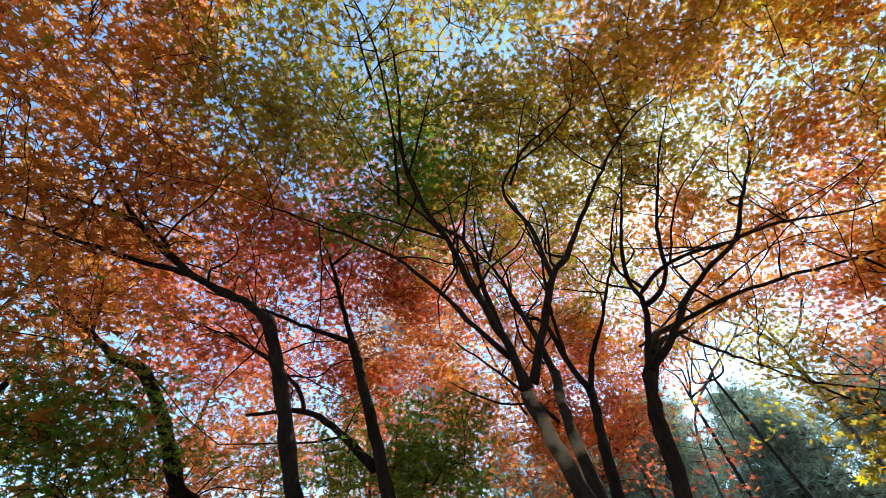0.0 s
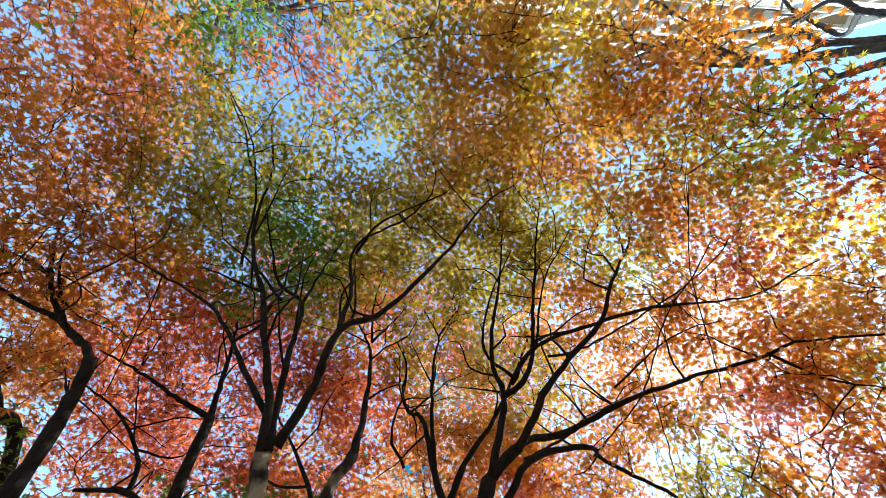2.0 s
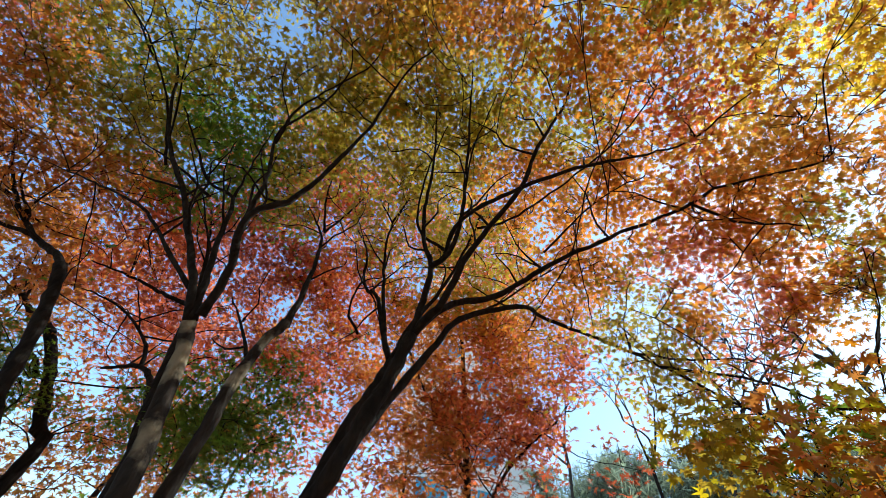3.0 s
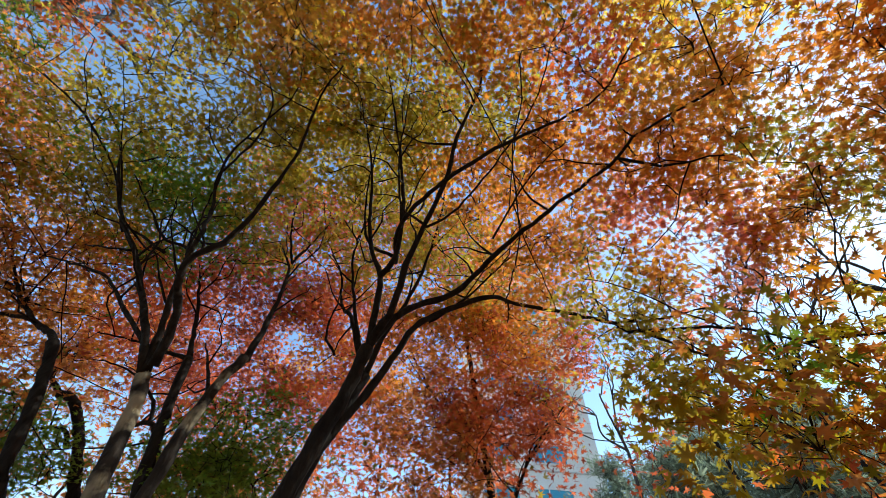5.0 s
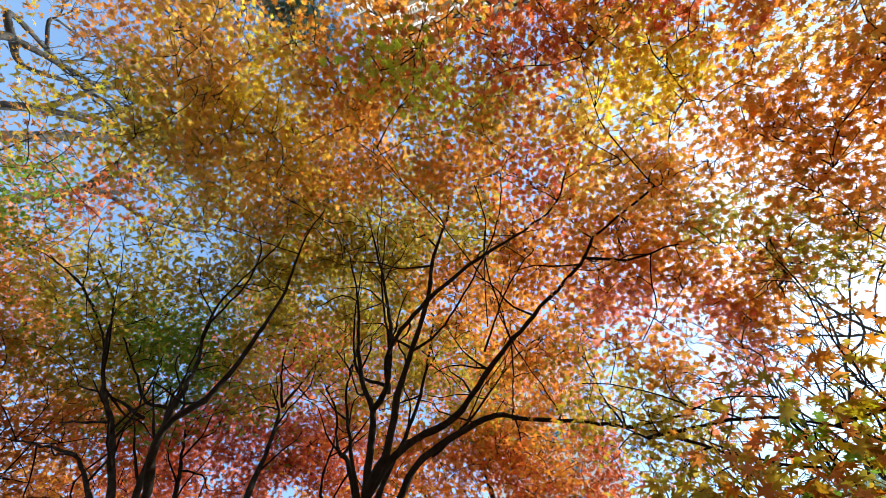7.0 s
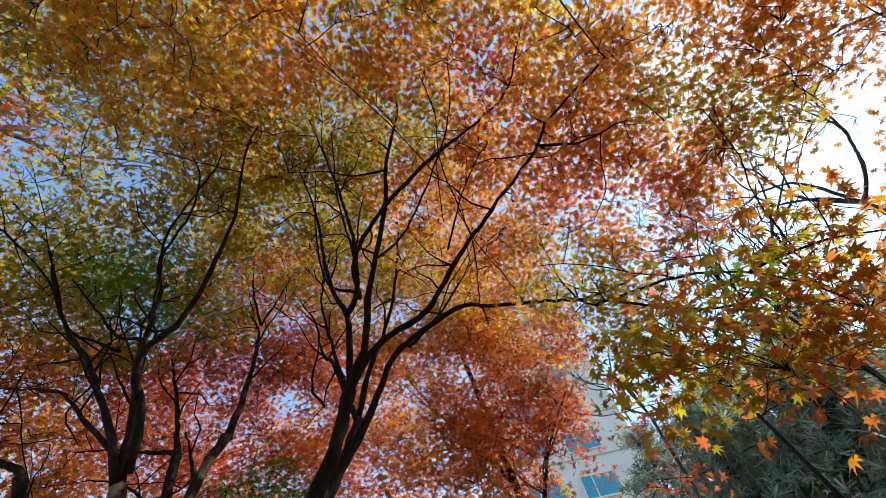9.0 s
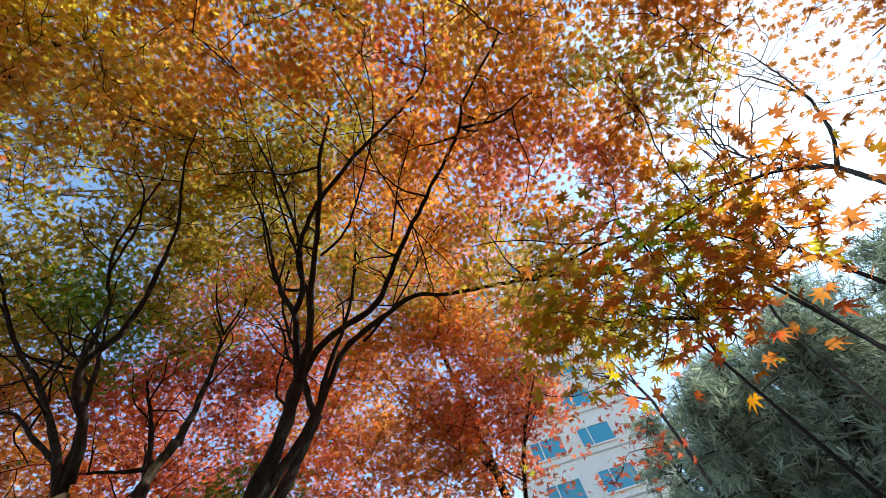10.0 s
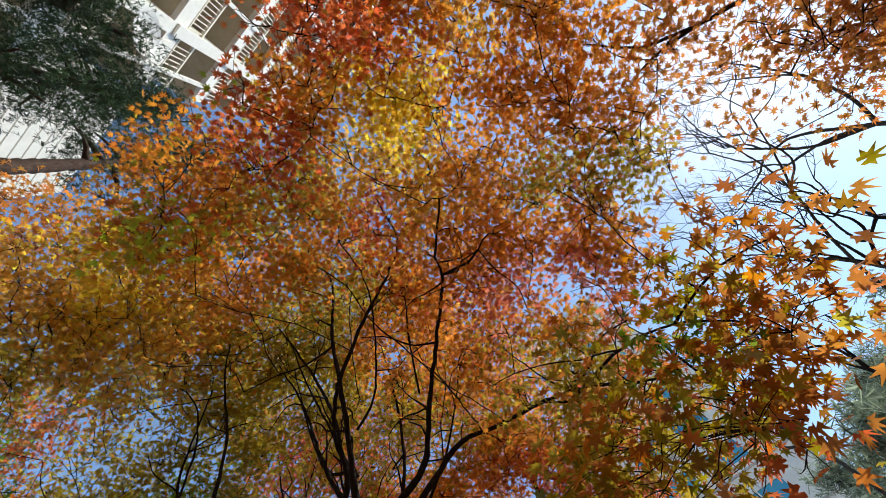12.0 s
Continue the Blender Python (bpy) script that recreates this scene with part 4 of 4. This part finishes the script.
def bare_tree(name, label, category, base, first, r0, depth, mat, spread=0.7, shrink=0.72, group="bare trees", length=1.2, lift=0.15):
    """A leafless tree: limbs that fork on and on."""
    tree = thing(name, label, category, group)
    trunk = limb(tree, "trunk", [base, *first], r0, r0 * 0.7, mat, 9)
    fine = Wood()

    def fork(p, d, r, size, level):
        kids = 2 if level else 3
        for _ in range(kids + (rng.uniform() < 0.4)):
            nd = d + rng.normal(0, spread, 3) + (0, 0, lift)
            nd /= np.linalg.norm(nd)
            ln = size * rng.uniform(0.7, 1.25)
            bend = rng.normal(0, 0.12, 3) * ln
            pts = [p, p + nd * ln * 0.5 + bend, p + nd * ln]
            q = spline(pts, 0.25)
            if level <= 1:
                limb(tree, "limb", pts, r, r * 0.6, mat, 7)
            else:
                fine.tube(q, np.linspace(r, r * 0.55, len(q)), 4)
            if level < depth:
                fork(q[-1], nd, r * 0.6, size * shrink, level + 1)
                if level and rng.uniform() < 0.5:
                    fork(q[len(q) // 2], nd, r * 0.45, size * shrink * 0.8, level + 2)

    d = trunk[-1][:3] - trunk[-5][:3]
    fork(trunk[-1][:3], d / np.linalg.norm(d), r0 * 0.6, length, 0)
    under(tree, "twig_layer", fine.mesh("twig_layer", mat), "", "stuff")
    return tree


# slope pines take a pale hue: sunlit haze is put into their needles
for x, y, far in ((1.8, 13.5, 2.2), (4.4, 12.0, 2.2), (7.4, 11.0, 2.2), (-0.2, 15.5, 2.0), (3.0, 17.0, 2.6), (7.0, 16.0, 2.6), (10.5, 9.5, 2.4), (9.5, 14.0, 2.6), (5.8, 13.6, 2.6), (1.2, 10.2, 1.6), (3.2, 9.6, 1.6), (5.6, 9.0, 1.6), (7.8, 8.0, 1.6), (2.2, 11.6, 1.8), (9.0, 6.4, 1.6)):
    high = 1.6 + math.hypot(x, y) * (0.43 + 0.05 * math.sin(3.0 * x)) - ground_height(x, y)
    pine("grey-green pine on the slope behind the maples, haze painted in", (x, y), high, (0.2, 0.0), 44, far, 0.03, (0.23, 0.27, 0.19), 0.36, (0.14, 0.24))
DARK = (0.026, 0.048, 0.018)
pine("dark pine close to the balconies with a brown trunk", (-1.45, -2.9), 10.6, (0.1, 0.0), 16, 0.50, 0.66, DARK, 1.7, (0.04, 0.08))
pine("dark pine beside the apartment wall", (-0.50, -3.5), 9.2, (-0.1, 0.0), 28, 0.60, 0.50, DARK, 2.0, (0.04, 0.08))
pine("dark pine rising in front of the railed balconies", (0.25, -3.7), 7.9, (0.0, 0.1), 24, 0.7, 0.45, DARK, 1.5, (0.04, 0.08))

bare_tree("bare_tree", "leafless grey tree spreading fine twigs against the sky", "tree", base_at(2.55, 7.2), [(2.60, 6.9, 3.0), (2.64, 6.52, 4.5), (2.88, 5.81, 5.06), (3.24, 5.0, 5.45)], 0.026, 4, BARK_GREY, 0.5, 0.76, length=0.9)
bare_tree("bare_tree", "dark leafless tree with a limb bending over", "tree", base_at(3.1, 6.4), [(3.0, 6.3, 3.0), (2.75, 5.8, 4.7), (2.35, 5.15, 5.27)], 0.020, 3, BARK_GREY, 0.5, 0.76, length=0.8)
bare_tree("bare_tree", "thin leafless tree above the pines", "tree", base_at(5.0, 6.2), [(4.9, 6.0, 3.5), (4.7, 5.7, 5.6)], 0.05, 4, BARK_GREY, 0.5, 0.76, length=1.1)
for x, y, dx, dy, h in ((3.7, 7.6, -0.5, -0.6, 4.4), (4.6, 7.2, -0.7, -0.3, 4.8), (2.2, 8.4, -0.3, -0.6, 4.0)):
    bare_tree("leaning_tree", "dark leaning trunk with bare side branches on the slope", "tree", base_at(x, y), [(x + dx * 0.4, y + dy * 0.4, ground_height(x, y) + h * 0.4), (x + dx, y + dy, ground_height(x, y) + h * 0.85)], 0.042, 3, BARK, 0.5, 0.72, "leaning trees", 0.9)
bare_tree("bare_tree", "pale leafless tree in front of the tower block", "tree", base_at(0.4, 9.5), [(0.45, 9.4, 4.0), (0.5, 9.2, 5.6)], 0.05, 4, BARK_GREY, 0.6, 0.75, length=1.1)
bare_tree("bare_tree", "big leafless tree with grey limbs before the balconies", "tree", base_at(5.6, -1.2), [(5.2, -1.1, 3.5), (4.3, -0.9, 6.6)], 0.13, 3, BARK_GREY, 0.4, 0.76, length=1.6)
for k, (x, y) in enumerate(((-6.4, -3.4), (-7.4, -4.6), (-8.0, -3.0), (-6.9, -5.8))):
    bare_tree("tall_tree", "tall grey trunk with nearly leafless upper branches", "tree", base_at(x, y), [(x + 0.2, y, 5.0), (x + 0.4, y + 0.2, 9.5)], 0.12, 4, BARK_GREY, 0.4, 0.78, "tall trees", 1.7, 0.35)
for x, y, z in ((-7.5, -6.5, 9.2), (-5.5, -7.0, 9.4), (-9.5, -5.0, 9.0)):
    back_maple("tall tree with golden yellow autumn leaves", [([base_at(x, y), (x, y, 4.0), (x + 0.1, y + 0.1, z)], 0.12, 0.03)], [((x, y, z), (1.7, 1.7, 1.8), 60)], 0.35, 22, (0.55, 0.24, 0.03))


# ---- buildings ----
class Boxes:
    def __init__(self):
        self.v, self.f = [], []

    def add(self, x0, x1, y0, y1, z0, z1):
        b = len(self.v)
        self.v += [(x, y, z) for z in (z0, z1) for y in (y0, y1) for x in (x0, x1)]
        self.f += [tuple(b + i for i in q) for q in ((0, 2, 3, 1), (4, 5, 7, 6), (0, 1, 5, 4), (2, 6, 7, 3), (0, 4, 6, 2), (1, 3, 7, 5))]
        return self

    def mesh(self, name, mat):
        return mesh_of(name, self.v, self.f, mat)


def box(name, mat, *b):
    return Boxes().add(*b).mesh(name, mat)


def tower_block():
    house = thing("apartment_tower", "white high-rise apartment block with blue windows", "building", at=(-3.7, 27.8, 0))
    house.rotation_euler[2] = radians(22)
    x0, x1, g, top, floor_h = -6.2, 3.6, 4.0, 37.0, 2.9
    under(house, "wall", box("wall", WHITE_WALL, x0, x1, 0, 12, g - 1, top))
    under(house, "roof", box("roof", GREY_WALL, x0 - 0.2, x1 + 0.2, -0.2, 12.2, top, top + 0.6))
    pane = box("pane", GLASS, -1.15, 1.15, -0.06, -0.02, 0, 1.25)
    bars = Boxes().add(-1.25, 1.25, -0.10, 0.02, -0.1, 0.0).add(-1.25, 1.25, -0.10, 0.02, 1.25, 1.35).add(-1.25, -1.15, -0.10, 0.02, 0, 1.25).add(1.15, 1.25, -0.10, 0.02, 0, 1.25).add(-0.45, -0.38, -0.10, 0.02, 0, 1.25)
    frame_me = bars.mesh("window_frame", WHITE_WALL)
    band = box("ledge", GREY_WALL, x0, x1, -0.05, 0.01, 0, 0.10)
    for k in range(int((top - g) / floor_h)):
        z = g + k * floor_h
        led = under(house, "ledge", band)
        led.location = (0, 0, z)
        for x in (-3.6, 0.0):
            win = under(house, "window", frame_me)
            win.location = (x, 0, z + 0.55)
            under(win, "pane", pane)


def balcony_block():
    house = thing("apartment_block", "sunlit pale apartment block with railed balconies", "building", at=(0.70, -5.2, 0.57))
    house.rotation_euler[2] = radians(9)
    floor_h, bay, floors = 2.75, 3.3, 10
    x0, x1 = -1.75, 4 * bay
    under(house, "wall", box("wall", WHITE_WALL, x0, x1, -9, -1.3, -2, floors * floor_h))
    under(house, "roof", box("roof", GREY_WALL, x0 - 0.2, x1 + 0.2, -9.2, 0.2, floors * floor_h, floors * floor_h + 0.5))
    slab = box("slab", WHITE_WALL, x0, x1, -1.298, 0.0, -0.16, 0.0)
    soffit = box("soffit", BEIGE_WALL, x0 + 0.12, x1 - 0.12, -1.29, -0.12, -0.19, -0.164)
    pier = box("pier", WHITE_WALL, -0.15, 0.15, -1.296, 0.06, 0.0, floor_h - 0.16)
    post = box("post", WHITE_WALL, -0.05, 0.05, -0.10, 0.02, 0.0, floor_h - 0.16)
    for k in range(1, floors):
        z = k * floor_h
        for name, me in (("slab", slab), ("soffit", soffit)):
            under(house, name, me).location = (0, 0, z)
        for j in range(-1, 4):
            w = bay if j >= 0 else -x0
            left, right = (j * bay if j >= 0 else x0), (j + 1) * bay
            under(house, "pier", pier).location = (right if j < 3 else right - 0.15, 0, z)
            under(house, "post", post).location = (left + w * 0.4, 0, z)
            glazing = under(house, "pane", box("pane", SHADED_GLASS, left + 0.3, right - 0.3, -1.28, -1.24, 0.35, 2.2))
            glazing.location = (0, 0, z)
            low = under(house, "parapet", box("parapet", WHITE_WALL, left + 0.15, right - 0.15, -0.14, -0.04, 0.002, 0.42))
            low.location = (0, 0, z)
            rail = under(house, "railing", box("top_rail", RAIL, left + 0.15, right - 0.15, -0.12, -0.05, 1.15, 1.22))
            rail.location = (0, 0, z)
            under(rail, "low_rail", box("low_rail", RAIL, left + 0.15, right - 0.15, -0.11, -0.06, 0.50, 0.54))
            if 3 <= k <= 7 and j < 3:
                bar = box("bar", RAIL, -0.014, 0.014, -0.10, -0.07, 0.54, 1.15)
                for b in range(int((right - left - 0.4) / 0.13)):
                    under(rail, "bar", bar).location = (left + 0.22 + b * 0.13, 0, 0)


def dish():
    bm = bmesh.new()
    rings, seg = 6, 24
    rows = []
    for i in range(rings + 1):
        r = 0.42 * i / rings
        rows.append([bm.verts.new((r * math.cos(2 * math.pi * k / seg), r * math.sin(2 * math.pi * k / seg) * 1.1, 0.55 * r * r)) for k in range(seg)] if i else [bm.verts.new((0, 0, 0))] * seg)
    for i in range(rings):
        for k in range(seg):
            vs = (rows[i][k], rows[i + 1][k], rows[i + 1][(k + 1) % seg], rows[i][(k + 1) % seg])
            bm.faces.new(vs if i else (vs[0], vs[1], vs[2]))
    bmesh.ops.solidify(bm, geom=bm.faces[:], thickness=0.012)
    me = bpy.data.meshes.new("reflector")
    bm.to_mesh(me)
    me.materials.append(DISH)
    ob = thing("satellite_dish", "white satellite dish fixed to the balcony front", "satellite dish")
    under(ob, "reflector", me)
    w = Wood()
    w.tube([(0, -0.42, 0.05), (0, -0.25, 0.3), (0, 0, 0.48)], [0.012] * 3, 6)
    under(ob, "arm", w.mesh("arm", RAIL))
    w = Wood()
    w.tube([(0, 0, -0.02), (0, -0.05, -0.2), (0, -0.3, -0.42)], [0.025] * 3, 8)
    under(ob, "bracket", w.mesh("bracket", RAIL))
    ob.matrix_world = look((0.33, -4.72, 9.86), (-0.05, -6.3, 9.75), 10)


def side_wall():
    house = thing("low_house", "sunlit white house wall behind the pines", "building", at=(0.70, -5.4, 0))
    house.rotation_euler[2] = radians(9)
    under(house, "wall", box("wall", WHITE_WALL, -5.2, -1.98, -6, -0.05, -2, 12.2))
    board = box("siding_board", WHITE_WALL, -5.2, -1.98, -0.048, -0.02, 0.0, 0.26)
    for k in range(30):
        under(house, "siding_board", board).location = (0, 0, 3.0 + k * 0.3)


tower_block()
balcony_block()
dish()
side_wall()
